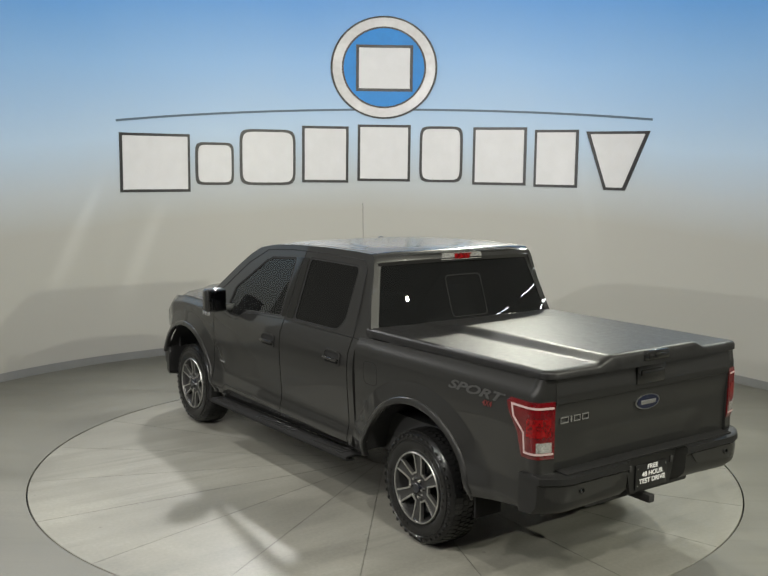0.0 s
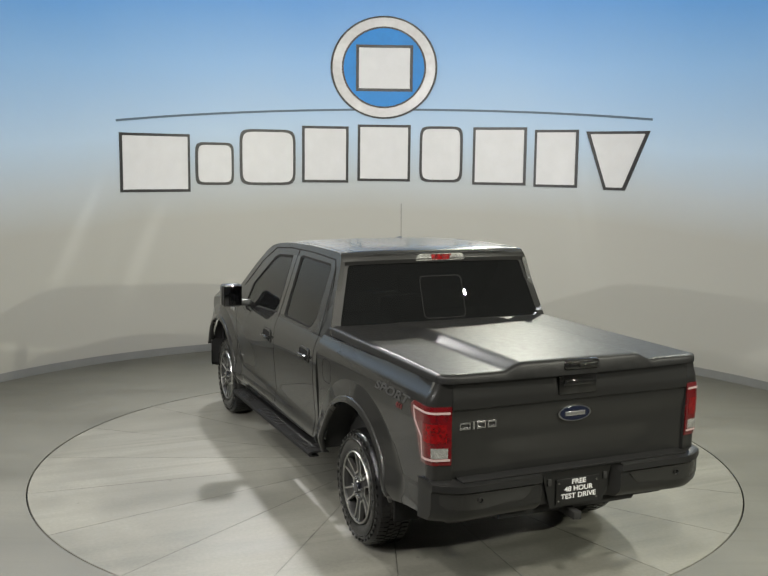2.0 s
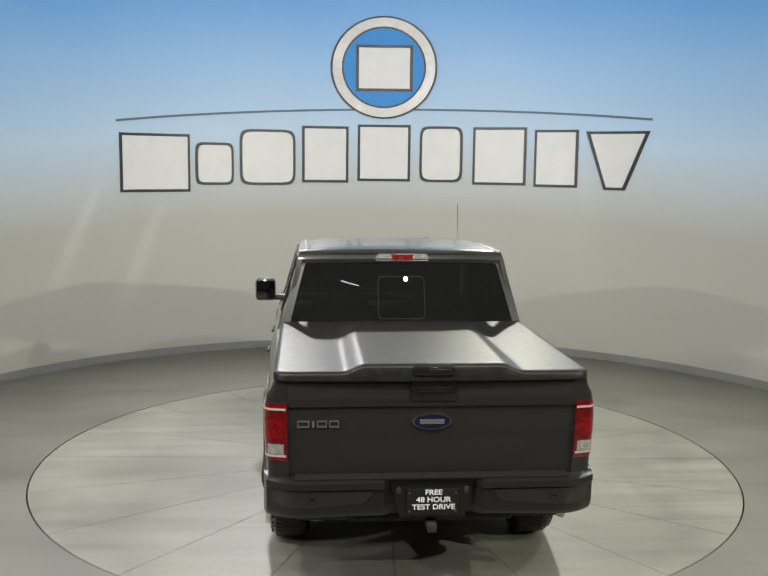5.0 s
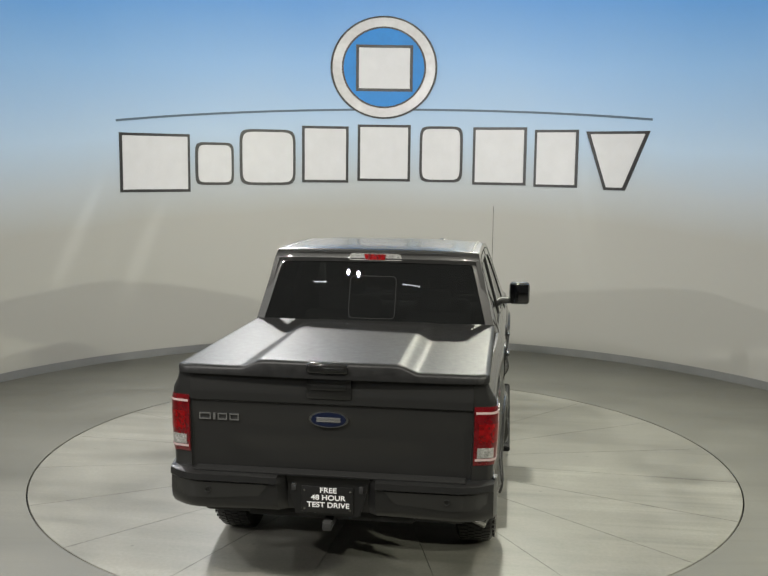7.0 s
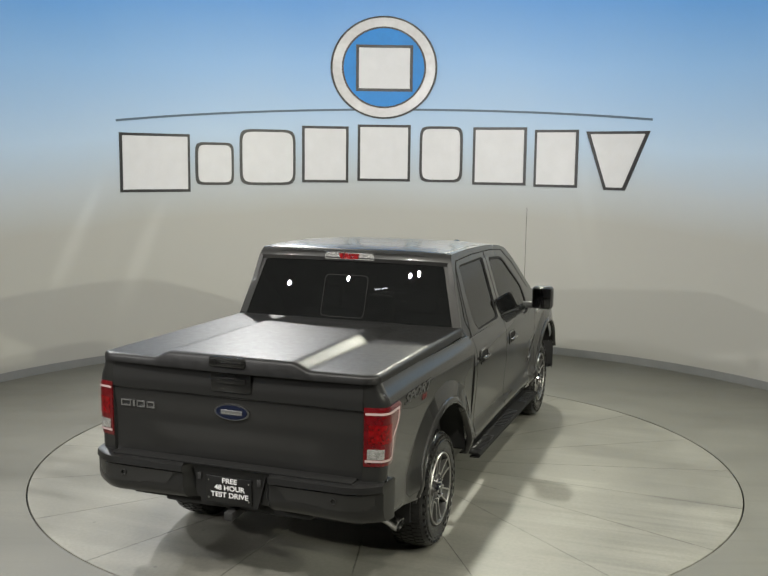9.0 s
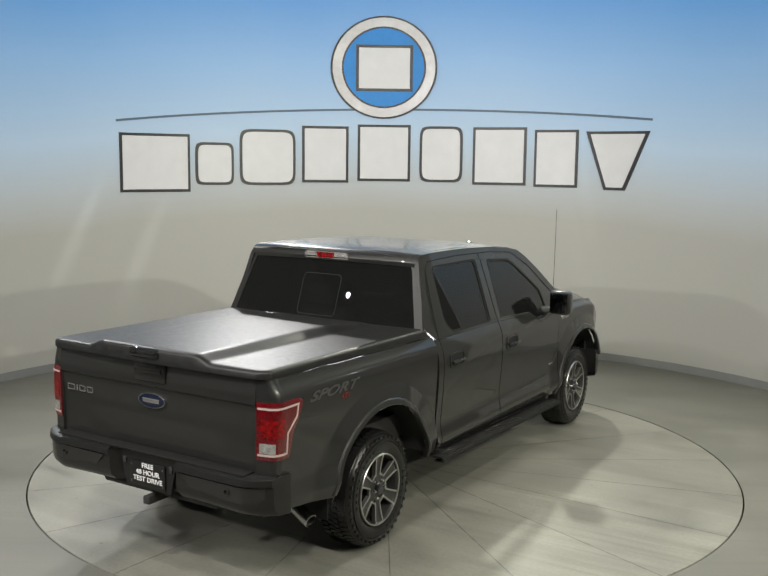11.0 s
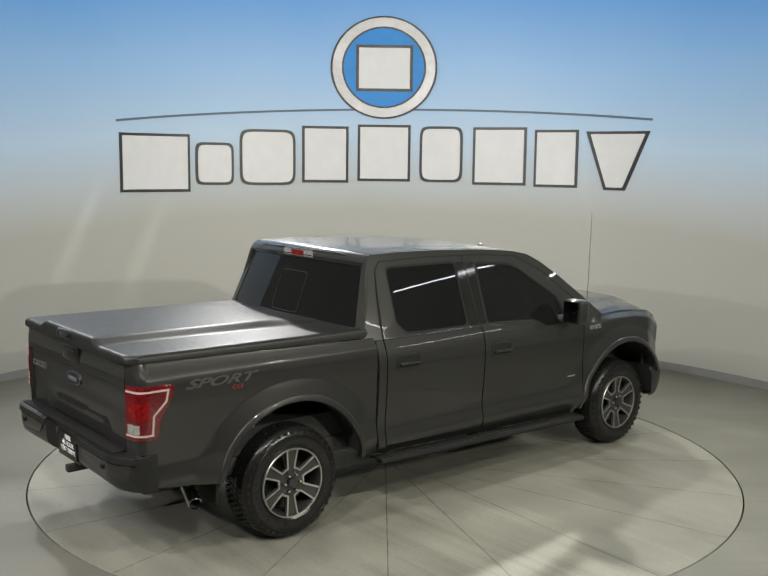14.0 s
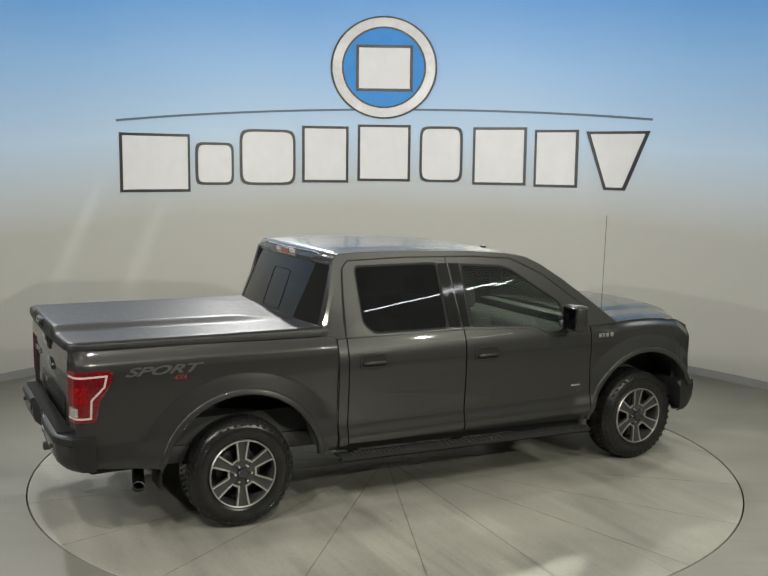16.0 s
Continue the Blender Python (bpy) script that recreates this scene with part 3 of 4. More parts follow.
def build_wheel(root, name, x, y, sgn):
    """Tyre, split six-spoke rim, hub cap and nuts; sgn: the outer side."""
    hub = tagged(new(name), "")
    hub.parent = root
    hub.location = (x, y, HUB)
    f = sgn

    def pt(name, bm, material, label="", smooth=35):
        if f < 0:
            bmesh.ops.scale(bm, vec=(-1, 1, 1), verts=bm.verts)
        return part(name, bm, material, hub, label, smooth)

    prof = [(-0.25, 0.245), (-0.262, 0.27), (-0.268, 0.31), (-0.262, 0.35), (-0.245, 0.38), (-0.225, 0.392), (-0.14, 0.398), (-0.05, 0.392),
            (-0.028, 0.38), (-0.008, 0.352), (0.0, 0.315), (-0.003, 0.28), (-0.012, 0.256), (-0.022, 0.245)]
    bm = lathe(prof, 72, "x")
    for k in range(60):                          # tread blocks and shoulder lugs
        for a, b, ph in ((-0.238, -0.185, 0.0), (-0.178, -0.14, 0.5), (-0.132, -0.094, 0.0), (-0.088, -0.036, 0.5)):
            ang = 2 * math.pi * (k + ph) / 60
            m = Matrix.Rotation(ang, 4, "X") 
            bb = bmesh.new()
            box(a, b, -0.0145, 0.0145, 0.382, 0.4005, 0.0, bb)
            if a > -0.1:
                for v in bb.verts:
                    if v.co.x > -0.05:
                        v.co.z -= 0.010
            bmesh.ops.transform(bb, matrix=m, verts=bb.verts)
            tmp = bpy.data.meshes.new("t")
            bb.to_mesh(tmp)
            bm.from_mesh(tmp)
            bpy.data.meshes.remove(tmp)
            bb.free()
    for k in range(40):                          # raised sidewall marks and shoulder bars
        for r0, r1, w, ok in ((0.352, 0.368, 0.011, True), (0.288, 0.306, 0.008, k % 20 in (2, 3, 4, 5, 7, 8, 9, 10, 11))):
            if ok:
                bb = box(-0.012, 0.0035 if r0 < 0.3 else -0.004, -w, w, r0, r1)
                bmesh.ops.transform(bb, matrix=Matrix.Rotation(2 * math.pi * k / 40, 4, "X"), verts=bb.verts)
                tmp = bpy.data.meshes.new("t")
                bb.to_mesh(tmp)
                bm.from_mesh(tmp)
                bpy.data.meshes.remove(tmp)
                bb.free()
    pt("tyre", bm, RUBBER, "black rubber all-terrain tyre")
    side = lathe([(0.0015, 0.34), (0.004, 0.338), (0.004, 0.334), (0.0015, 0.332)], 72, "x")
    pt("sidewall_rib", side, RUBBER)
    pt("rim", lathe([(-0.03, 0.247), (-0.006, 0.249), (0.0, 0.245), (-0.002, 0.2385), (-0.008, 0.2375)], 72, "x"), ALLOY, "machined alloy rim lip")
    pt("rim_well", lathe([(-0.0082, 0.2374), (-0.016, 0.232), (-0.05, 0.226), (-0.2, 0.215), (-0.24, 0.24)], 72, "x"), POCKET, "dark grey painted rim well")
    pt("barrel", lathe([(-0.05, 0.2255), (-0.15, 0.217), (-0.16, 0.0)], 48, "x"), UNDER)
    pt("brake_disc", lathe([(-0.12, 0.165), (-0.12, 0.07), (-0.1, 0.065), (-0.1, 0.0)], 40, "x"), POCKET)
    for k in range(6):
        ang = k * math.pi / 3
        m = Matrix.Rotation(ang, 4, "X")
        # wide dark spoke with two bright machined edges
        bm = bmesh.new()
        o, i2 = [], []
        for r, w, h in ((0.05, 0.028, -0.03), (0.09, 0.0275, -0.03), (0.14, 0.031, -0.027), (0.2, 0.039, -0.02), (0.236, 0.046, -0.012)):
            o.append([(h, -w, r), (h - 0.006, -w * 0.5, r), (h - 0.006, w * 0.5, r), (h, w, r)])
            i2.append([(h - 0.05, -w * 0.8, r), (h - 0.05, -w * 0.4, r), (h - 0.05, w * 0.4, r), (h - 0.05, w * 0.8, r)])
        slab(o, i2, bm)
        bmesh.ops.transform(bm, matrix=m, verts=bm.verts)
        pt("spoke", bm, POCKET, "dark grey painted spoke")
        for sd in (-1, 1):
            bm = bmesh.new()
            line = [(0.096, 0.028, -0.026), (0.112, 0.0285, -0.0255), (0.14, 0.0315, -0.023), (0.2, 0.0395, -0.016), (0.237, 0.046, -0.008)]
            o = [[(h, sd * (w - 0.007), r), (h, sd * (w + 0.005), r)] for r, w, h in line]
            i2 = [[(h - 0.02, sd * (w - 0.006), r), (h - 0.03, sd * (w + 0.003), r)] for r, w, h in line]
            slab(o, i2, bm)
            bmesh.ops.transform(bm, matrix=m, verts=bm.verts)
            pt("spoke_edge", bm, ALLOY, "bright machined spoke edge")
        bm = bmesh.new()                          # bright web joining neighbouring spokes near the hub
        q = math.pi / 6
        pts = []
        for j in range(5):
            a2 = q - 0.26 + 0.52 * j / 4
            pts.append((math.sin(a2), math.cos(a2)))
        slab([[(-0.026, 0.096 * s, 0.096 * c), (-0.026, 0.108 * s, 0.108 * c)] for s, c in pts], [[(-0.05, 0.094 * s, 0.094 * c), (-0.05, 0.104 * s, 0.104 * c)] for s, c in pts], bm)
        bmesh.ops.transform(bm, matrix=m, verts=bm.verts)
        pt("web", bm, ALLOY)
        nut = lathe([(-0.04, 0.0115), (-0.006, 0.0115), (0.0, 0.008), (0.001, 0.0)], 8, "x", centre=(0, 0, 0.062))
        bmesh.ops.transform(nut, matrix=Matrix.Rotation(ang + math.pi / 6, 4, "X"), verts=nut.verts)
        pt("wheel_nut", nut, CHROME, "chrome wheel nut")
    pt("hub_plate", lathe([(-0.06, 0.097), (-0.034, 0.097), (-0.031, 0.0)], 36, "x"), POCKET)
    pt("centre_cap", lathe([(-0.035, 0.036), (-0.006, 0.035), (0.0, 0.03), (0.001, 0.0)], 32, "x"), CAP, "dark blue centre cap")
    return hub


def build_truck():
    root = tagged(new("pickup_truck"), "dark grey metallic crew-cab pickup truck with black hard bed cover", "pickup truck")
    P = lambda *a, **k: part(*a, root, **k)

    def both(f):
        for sgn in (-1, 1):
            f(sgn)

    belt = lambda y: smooth_table(BELT, y)
    rocker = lambda y: 0.522 - (y + 0.84) * 0.036

    # --- bed sides with their rear corners
    def bed_side(sgn):
        ss = [0, 0.04, 0.075] + [0.075 + 0.085 * math.pi / 2 * k / 8 for k in range(1, 9)]
        ys = [-2.7 + i * 0.04 for i in range(44)] + [-0.945]
        ys += [REAR_AXLE + 0.585 * math.sin(math.pi * k / 110) for k in range(-55, 56)] + [REAR_AXLE - 0.587, REAR_AXLE + 0.587, -2.25, -2.249]
        ss += [s_of(y) for y in sorted(set(q for q in ys if q <= -0.944))]
        o, i2 = [], []
        for s in ss:
            x, y, w = bed_path(s)
            zt, zb = bed_top(y), bed_bottom(y)
            zz = [zb + (zt - zb) * j / 56 for j in range(57)]
            o.append([bed_point(s, z, 0, sgn) for z in zz])
            i2.append([bed_point(s, z, -0.02, sgn) for z in zz])
        P("bed_side", slab(o, i2), PAINT)
        # tail lamp wrapped round the corner
        zb_tab = [(s_of(-2.668), 0.9), (s_of(-2.645), 1.03), (s_of(-2.585), 1.12), (s_of(-2.562), 1.165), (s_of(-2.555), 1.205)]
        def lamp_grid(off, s0, s1, top, pad):
            cols = [s0 + (s1 - s0) * i / 30 for i in range(31)]
            o, i2 = [], []
            for s in cols:
                zb = (0.892 if s < zb_tab[0][0] else lerp_table(zb_tab, s)) + pad
                zt = top - pad - 0.02 * step(s1 - 0.03, s1, s)
                o.append([bed_point(s, zb + (zt - zb) * j / 10, off - 0.004 * (j in (0, 10)), sgn) for j in range(11)])
                i2.append([bed_point(s, zb + (zt - zb) * j / 10, -0.004, sgn) for j in range(11)])
            return slab(o, i2)
        lampob = P("tail_lamp", lamp_grid(0.008, 0.004, s_of(-2.556), 1.235, 0), RED, label="red wrap-round tail lamp lens")
        place = lambda s, z, off: bed_point(s, z, off, sgn)
        c_line = densify([(0.012, 1.2), (s_of(-2.60), 1.2), (s_of(-2.615), 1.13), (s_of(-2.70), 1.045), (s_of(-2.705), 0.925), (0.012, 0.925)], 0.012)
        part("light_strip", surface_ribbon(c_line, 0.013, 0.011, place), STRIP, lampob, "frosted pale C-shaped light strip")
        part("reflector", surface_ribbon(densify([(0.03, 1.08), (CORNER - 0.01, 1.08)], 0.015), 0.11, 0.0098, place), RED_BRIGHT, lampob, "bright red reflector")
        part("reverse_lamp", surface_ribbon(densify([(0.024, 0.965), (CORNER - 0.075, 0.965)], 0.015), 0.06, 0.0105, place), CLEAR, lampob, "clear faceted reversing lamp")
        # trim lip of the wheel opening
        arch_trim(sgn, REAR_AXLE, SIDE_BED, -77, 82)
        # inner wheel well
        well = lathe([(sgn * 0.98, 0.60), (sgn * 0.62, 0.60), (sgn * 0.6, 0.2)], 40, "x", centre=(0, REAR_AXLE, HUB + 0.02))
        bmesh.ops.delete(well, geom=[v for v in well.verts if v.co.z < 0.42], context="VERTS")
        P("wheel_well", well, UNDER)

    def arch_trim(sgn, axle, table, a0, a1):
        o, i2 = [], []
        for k in range(41):
            a = radians(a0 + (a1 - a0) * k / 40)
            co, inn = [], []
            for r, lift in ((0.574, -0.012), (0.579, 0.006), (0.586, 0.011), (0.612, 0.011), (0.620, 0.008), (0.624, 0.001)):
                y, z = axle + r * math.sin(a), HUB + r * math.cos(a) * 1.02
                x = side_x(y, max(z, 0.46), table)
                co.append((sgn * (x + lift), y, z))
                inn.append((sgn * (x - 0.03), y, z))
            o.append(co)
            i2.append(inn)
        P("wheel_arch_trim", slab(o, i2), PAINT, label="body-coloured wheel arch lip")

    both(bed_side)

    # --- tailgate
    def gate_y(x, z):
        y = -2.826
        y += 0.016 * step(1.216, 1.204, z) + 0.010 * step(1.19, 1.05, z)   # the upper part stands proud, with a crease below it
        y += 0.010 * step(1.25, 1.36, z)
        c = step(0.62, 0.42, abs(x) + (0.92 - z) * 0.35)     # shallow wide hollow low in the middle
        y += 0.014 * c * step(1.02, 0.9, z)
        return y
    xs = [-0.835 + 1.67 * i / 60 for i in range(61)]
    zs = sorted(set([0.785 + (1.372 - 0.785) * j / 44 for j in range(45)] + [1.2, 1.204, 1.207, 1.21, 1.213, 1.216, 1.22]))
    gate = P("tailgate", slab([[(x, gate_y(x, z), z) for z in zs] for x in xs], [[(x, -2.77, z) for z in zs] for x in xs]), PAINT, label="grey tailgate panel with a crease below its top")
    bez = box(-0.135, 0.135, -2.838, -2.8, 1.245, 1.372, 0.012)
    hb = part("handle_bezel", bez, GLOSS_BLACK, gate, "black handle surround")
    part("tailgate_handle", box(-0.105, 0.105, -2.848, -2.83, 1.30, 1.338, 0.008), GLOSS_BLACK, gate, "black tailgate handle")
    # oval badge
    for nm, k, off, m in (("badge_ring", 1.0, 0.010, CHROME), ("badge_face", 0.88, 0.013, BLUE)):
        loop = [(0.118 * k * math.cos(2 * math.pi * q / 40), 1.122 + 0.049 * k * math.sin(2 * math.pi * q / 40)) for q in range(40)]
        bm = holed(loop, [], lambda u, v, d: Vector((u - 0.004, -2.808 - off + d, v)), 0.012)
        part(nm, bm, m, gate, "chrome oval ring" if m is CHROME else "blue oval badge face")
    part("badge_bar", box(-0.075, 0.067, -2.824, -2.82, 1.108, 1.136, 0.001), BADGE, gate, "silver bar on the oval badge")
    for a, b in ((-0.785, -0.715), (-0.70, -0.686), (-0.672, -0.615), (-0.60, -0.545)):
        lp = [(a, 1.09), (b, 1.09), (b, 1.13), (a, 1.13)]
        inn = [(a + 0.006, 1.097), (b - 0.006, 1.097), (b - 0.006, 1.123), (a + 0.006, 1.123)] if b - a > 0.03 else []
        part("badge_bar", holed(lp, [inn] if inn else [], lambda u, v, d: Vector((u, -2.813 + d, v)), 0.01), BADGE, gate, "silver badge bar")

    # --- bumper
    def bump_row(q):
        """Half section as (depth, z) round the bumper; q in -1..1 along it."""
        return [(0.0, 0.80), (0.10, 0.802), (0.125, 0.79), (0.13, 0.755), (0.112, 0.74), (0.112, 0.66), (0.10, 0.615), (0.06, 0.575), (0.0, 0.575)]
    plan = []
    for i in range(41):
        q = -1 + i / 20
        x = 0.962 * q
        a = abs(q)
        y = -2.80
        if a > 0.78:
            k = (a - 0.78) / 0.22
            y += 0.10 * k * k
        plan.append((x, y, q))
    o, i2 = [], []
    def bump_pts(x, y, q):
        res = []
        for d, z in bump_row(q):
            zz = z - 0.012 * step(0.3, 1.0, abs(q)) * (z < 0.7)
            if abs(x) < 0.26 and z < 0.8 and d > 0.05:
                d = d * 0.4
            res.append((x, y - d, zz))
        return res
    rows = [bump_pts(x, y, q) for x, y, q in plan]
    for sgn in (-1, 1):                                   # ends wrap forward along the sides
        ext = []
        for k in range(1, 6):
            yy = -2.70 + 0.004 * k
            ext.append([(sgn * (0.962 + 0.022 * math.sin(k / 5 * 1.2) - (0.03 if d < 0.05 else 0.0)), yy - d * (1 - k / 5) , z - 0.012 * (z < 0.7)) for d, z in bump_row(1)])
        rows = ext[::-1] + rows if sgn < 0 else rows + ext
    bm = grid(rows)
    bmesh.ops.holes_fill(bm, edges=bm.edges)
    bump = P("rear_bumper", bm, BUMPER, label="dark grey step bumper with corner pads")
    part("step_pad", box(-0.80, 0.80, -2.895, -2.80, 0.801, 0.812, 0.004), GAP, bump, "black step pad")
    for sgn in (-1, 1):
        o, i2 = [], []
        for i in range(15):                               # face that follows the bumper's plan, with a slanted inner end
            x = 0.34 + 0.585 * i / 14
            k = max(0.0, (x / 0.955 - 0.78) / 0.22)
            y = -2.9185 + 0.10 * k * k
            lo = 0.665 - 0.02 * step(0.45, 0.7, x)
            xl = x + 0.07 * step(0.5, 0.34, x)
            o.append([(sgn * x, y, 0.742), (sgn * (x + xl) / 2, y - 0.001, 0.70), (sgn * xl, y + 0.004, lo)])
            i2.append([(px, py + 0.012, pz) for px, py, pz in o[-1]])
        bm = slab(o, i2)
        part("corner_pad", bm, PAINT, bump, "grey painted bumper face")
        part("parking_sensor", lathe([(-0.012, 0.016), (0.0, 0.015), (0.001, 0.0)], 16, "y", centre=(sgn * 0.70, -2.918, 0.70)), PLASTIC, bump)
    part("plate_recess", slab([[(-0.25, -2.862, 0.79), (-0.19, -2.862, 0.56)], [(0.25, -2.862, 0.79), (0.19, -2.862, 0.56)]],
                              [[(-0.25, -2.84, 0.79), (-0.19, -2.84, 0.56)], [(0.25, -2.84, 0.79), (0.19, -2.84, 0.56)]]), PLATE, bump, "black plate recess")
    plate = part("dealer_plate", box(-0.153, 0.153, -2.872, -2.864, 0.575, 0.735, 0.003), PLATE, bump, "black plate with white words")
    face = Matrix.Rotation(radians(90), 4, "X")
    for txt, z, sz in (("FREE", 0.712, 0.043), ("48 HOUR", 0.668, 0.043), ("TEST DRIVE", 0.624, 0.043)):
        w = writing("wording", txt, sz, WHITE, plate, Matrix.Translation((0.006, -2.8735, z)) @ face @ Matrix.Diagonal((1.14, 1, 1, 1)), 0.001, label="white capital words", weight=0.0007)
    for sgn in (-1, 1):
        part("plate_lamp", box(sgn * 0.2 - 0.014, sgn * 0.2 + 0.014, -2.872, -2.85, 0.70, 0.745, 0.006), UNDER, bump)
    bm = box(-0.027, 0.027, -2.885, -2.5, 0.47, 0.522, 0.006)
    P("hitch_receiver", bm, UNDER, label="black square hitch receiver")
    P("hitch_bar", box(-0.5, 0.5, -2.78, -2.7, 0.5, 0.56, 0.02), UNDER)

    # --- cab: doors, cab corner, fender
    def cab_side(sgn):
        low = lambda y: rocker(y)
        P("cab_corner", side_panel(-0.928, -0.858, belt, lambda y: 0.50, SIDE_CAB, sgn, ncol=3), PAINT)
        for nm, a, b in (("rear_door", -0.848, 0.165), ("front_door", 0.177, 1.415)):
            d = P(nm, side_panel(a, b, belt, low, SIDE_CAB, sgn, ncol=34, nrow=26), PAINT)
            hy, hz = (-0.648, 1.137) if nm == "rear_door" else (0.365, 1.112)
            x = side_x(hy, hz, SIDE_CAB)
            # flat dark sheet painted as the cup's shade, strap handle with rounded ends
            loop = rounded([(hy - 0.115, hz - 0.055), (hy + 0.115, hz - 0.055), (hy + 0.115, hz + 0.055), (hy - 0.115, hz + 0.055)], 0.03)
            hole = rounded([(hy - 0.1, hz - 0.042), (hy + 0.1, hz - 0.042), (hy + 0.1, hz + 0.042), (hy - 0.1, hz + 0.042)], 0.026)
            part("handle_surround", holed(loop, [hole], lambda u, v, dd: Vector((sgn * (side_x(u, v, SIDE_CAB) + 0.009 - dd), u, v)), 0.012), PAINT, d)
            part("handle_cup_shade", holed(hole, [], lambda u, v, dd: Vector((sgn * (side_x(u, v, SIDE_CAB) + 0.003 - dd), u, v)), 0.006), GAP, d, "flat dark sheet for the shade in the handle cup")
            part("door_handle", box(min(sgn * (x + 0.006), sgn * (x + 0.036)), max(sgn * (x + 0.006), sgn * (x + 0.036)), hy - 0.098, hy + 0.098, hz - 0.022, hz + 0.002, 0.010), PAINT, d, "body-coloured pull handle")
            part("door_seam", side_panel(b + 0.001, b + 0.010, belt, low, [(z, v - 0.014) for z, v in SIDE_CAB], sgn, 0.01, 1, 20), GAP, d)
            if nm == "front_door":
                bx = side_x(1.29, 0.755, SIDE_CAB)
                part("door_badge", box(min(sgn * (bx - 0.003), sgn * (bx + 0.006)), max(sgn * (bx - 0.003), sgn * (bx + 0.006)), 1.23, 1.33, 0.75, 0.765, 0.002), BADGE, d, "small silver door badge")
        P("cab_seam", side_panel(-0.944, -0.93, lambda y: 1.33, lambda y: 0.5, [(z, v - 0.025) for z, v in SIDE_CAB], sgn, 0.02, 1, 20), GAP)
        P("corner_seam", side_panel(-0.857, -0.849, belt, low, [(z, v - 0.014) for z, v in SIDE_CAB], sgn, 0.01, 1, 20), GAP)
        P("rocker_panel", side_panel(-0.93, 1.42, lambda y: rocker(y) - 0.004, lambda y: rocker(y) - 0.06, [(z, v - 0.03) for z, v in SIDE_CAB], sgn, 0.05, 12, 3), PAINT)
        # fender
        ft = lambda y: lerp_table([(1.4, 1.248), (1.7, 1.262), (2.2, 1.258), (2.45, 1.235), (2.6, 1.17)], y)
        def fb(y):
            z = arch_z(y, FRONT_AXLE)
            lo = 0.44 if y < 2 else 0.60
            return lo if z is None else max(lo, z)
        def fender():
            ys = sorted(set([1.425 + i * 0.04 for i in range(30)] + [FRONT_AXLE + 0.585 * math.sin(math.pi * k / 110) for k in range(-55, 56)] + [FRONT_AXLE - 0.587, FRONT_AXLE + 0.587, 2.6]))
            o, i2 = [], []
            for y in ys:
                if y > 2.60:
                    continue
                zt, zb = ft(y), fb(y)
                tuck = 0.055 * step(2.35, 2.65, y)
                o.append([(sgn * (side_x(y, zb + (zt - zb) * j / 44, SIDE_CAB) - tuck - 0.05 * step(0.8, 1, j / 44) * step(1.4, 2.0, y)), y, zb + (zt - zb) * j / 44) for j in range(45)])
                i2.append([(px - sgn * 0.02, py, pz) for px, py, pz in o[-1]])
            return slab(o, i2)
        fen = P("front_fender", fender(), PAINT)
        for a, b in ((1.5, 1.535), (1.545, 1.56), (1.575, 1.61), (1.625, 1.66)):
            bx = side_x(1.58, 1.17, SIDE_CAB)
            part("badge_bar", box(min(sgn * (bx - 0.02), sgn * (bx + 0.006)), max(sgn * (bx - 0.02), sgn * (bx + 0.006)), a, b, 1.15, 1.185, 0.003), BADGE, fen, "dull silver badge bar")
        arch_trim(sgn, FRONT_AXLE, SIDE_CAB, -86, 66)
        well = lathe([(sgn * 0.97, 0.60), (sgn * 0.6, 0.60), (sgn * 0.58, 0.2)], 40, "x", centre=(0, FRONT_AXLE, HUB + 0.02))
        bmesh.ops.delete(well, geom=[v for v in well.verts if v.co.z < 0.42], context="VERTS")
        P("wheel_well", well, UNDER)
        # upper frame with two window openings
        win_r = rounded([(-0.735, 1.838), (0.0, 1.838), (0.042, 1.322), (-0.62, 1.328), (-0.71, 1.41)], 0.045)
        win_f = rounded([(0.20, 1.818), (0.60, 1.79), (0.70, 1.752), (1.15, 1.465), (1.20, 1.252), (1.10, 1.222), (0.95, 1.222), (0.83, 1.29), (0.235, 1.322)], 0.03)
        top = [(1.72, 1.26), (1.45, 1.472), (1.2, 1.652), (1.0, 1.778), (0.85, 1.848), (0.65, 1.885), (0.3, 1.914), (-0.2, 1.932), (-0.6, 1.935), (-0.85, 1.928), (-0.885, 1.90), (-0.905, 1.86), (-0.96, 1.62), (-1.015, 1.42), (-1.03, 1.33)]
        bottom = [(-0.93, 1.315), (-0.4, belt(-0.4) + 0.003), (0.17, belt(0.17) + 0.003), (0.6, belt(0.6) + 0.003), (0.75, belt(0.75) + 0.003), (0.84, belt(0.84) + 0.003), (0.96, belt(0.96) + 0.003), (1.08, belt(1.08) + 0.003), (1.2, belt(1.2) + 0.003), (1.42, belt(1.42) + 0.003)]
        sx = lambda u, v, d: Vector((sgn * (smooth_table(SIDE_CAB, v) - d - 0.03 * step(-0.90, -1.02, u)), u, v))
        upper = P("cab_frame", holed(top + bottom, [win_r, win_f], sx, 0.035), PAINT)
        seam_f = lambda pts, w: surface_ribbon(densify(pts, 0.04), w, 0.0025, lambda u, v, off: sx(u, v, -off), 0.004)
        part("frame_seam", seam_f([(0.172, 1.31), (0.10, 1.60), (0.075, 1.875)], 0.011), GAP, upper)
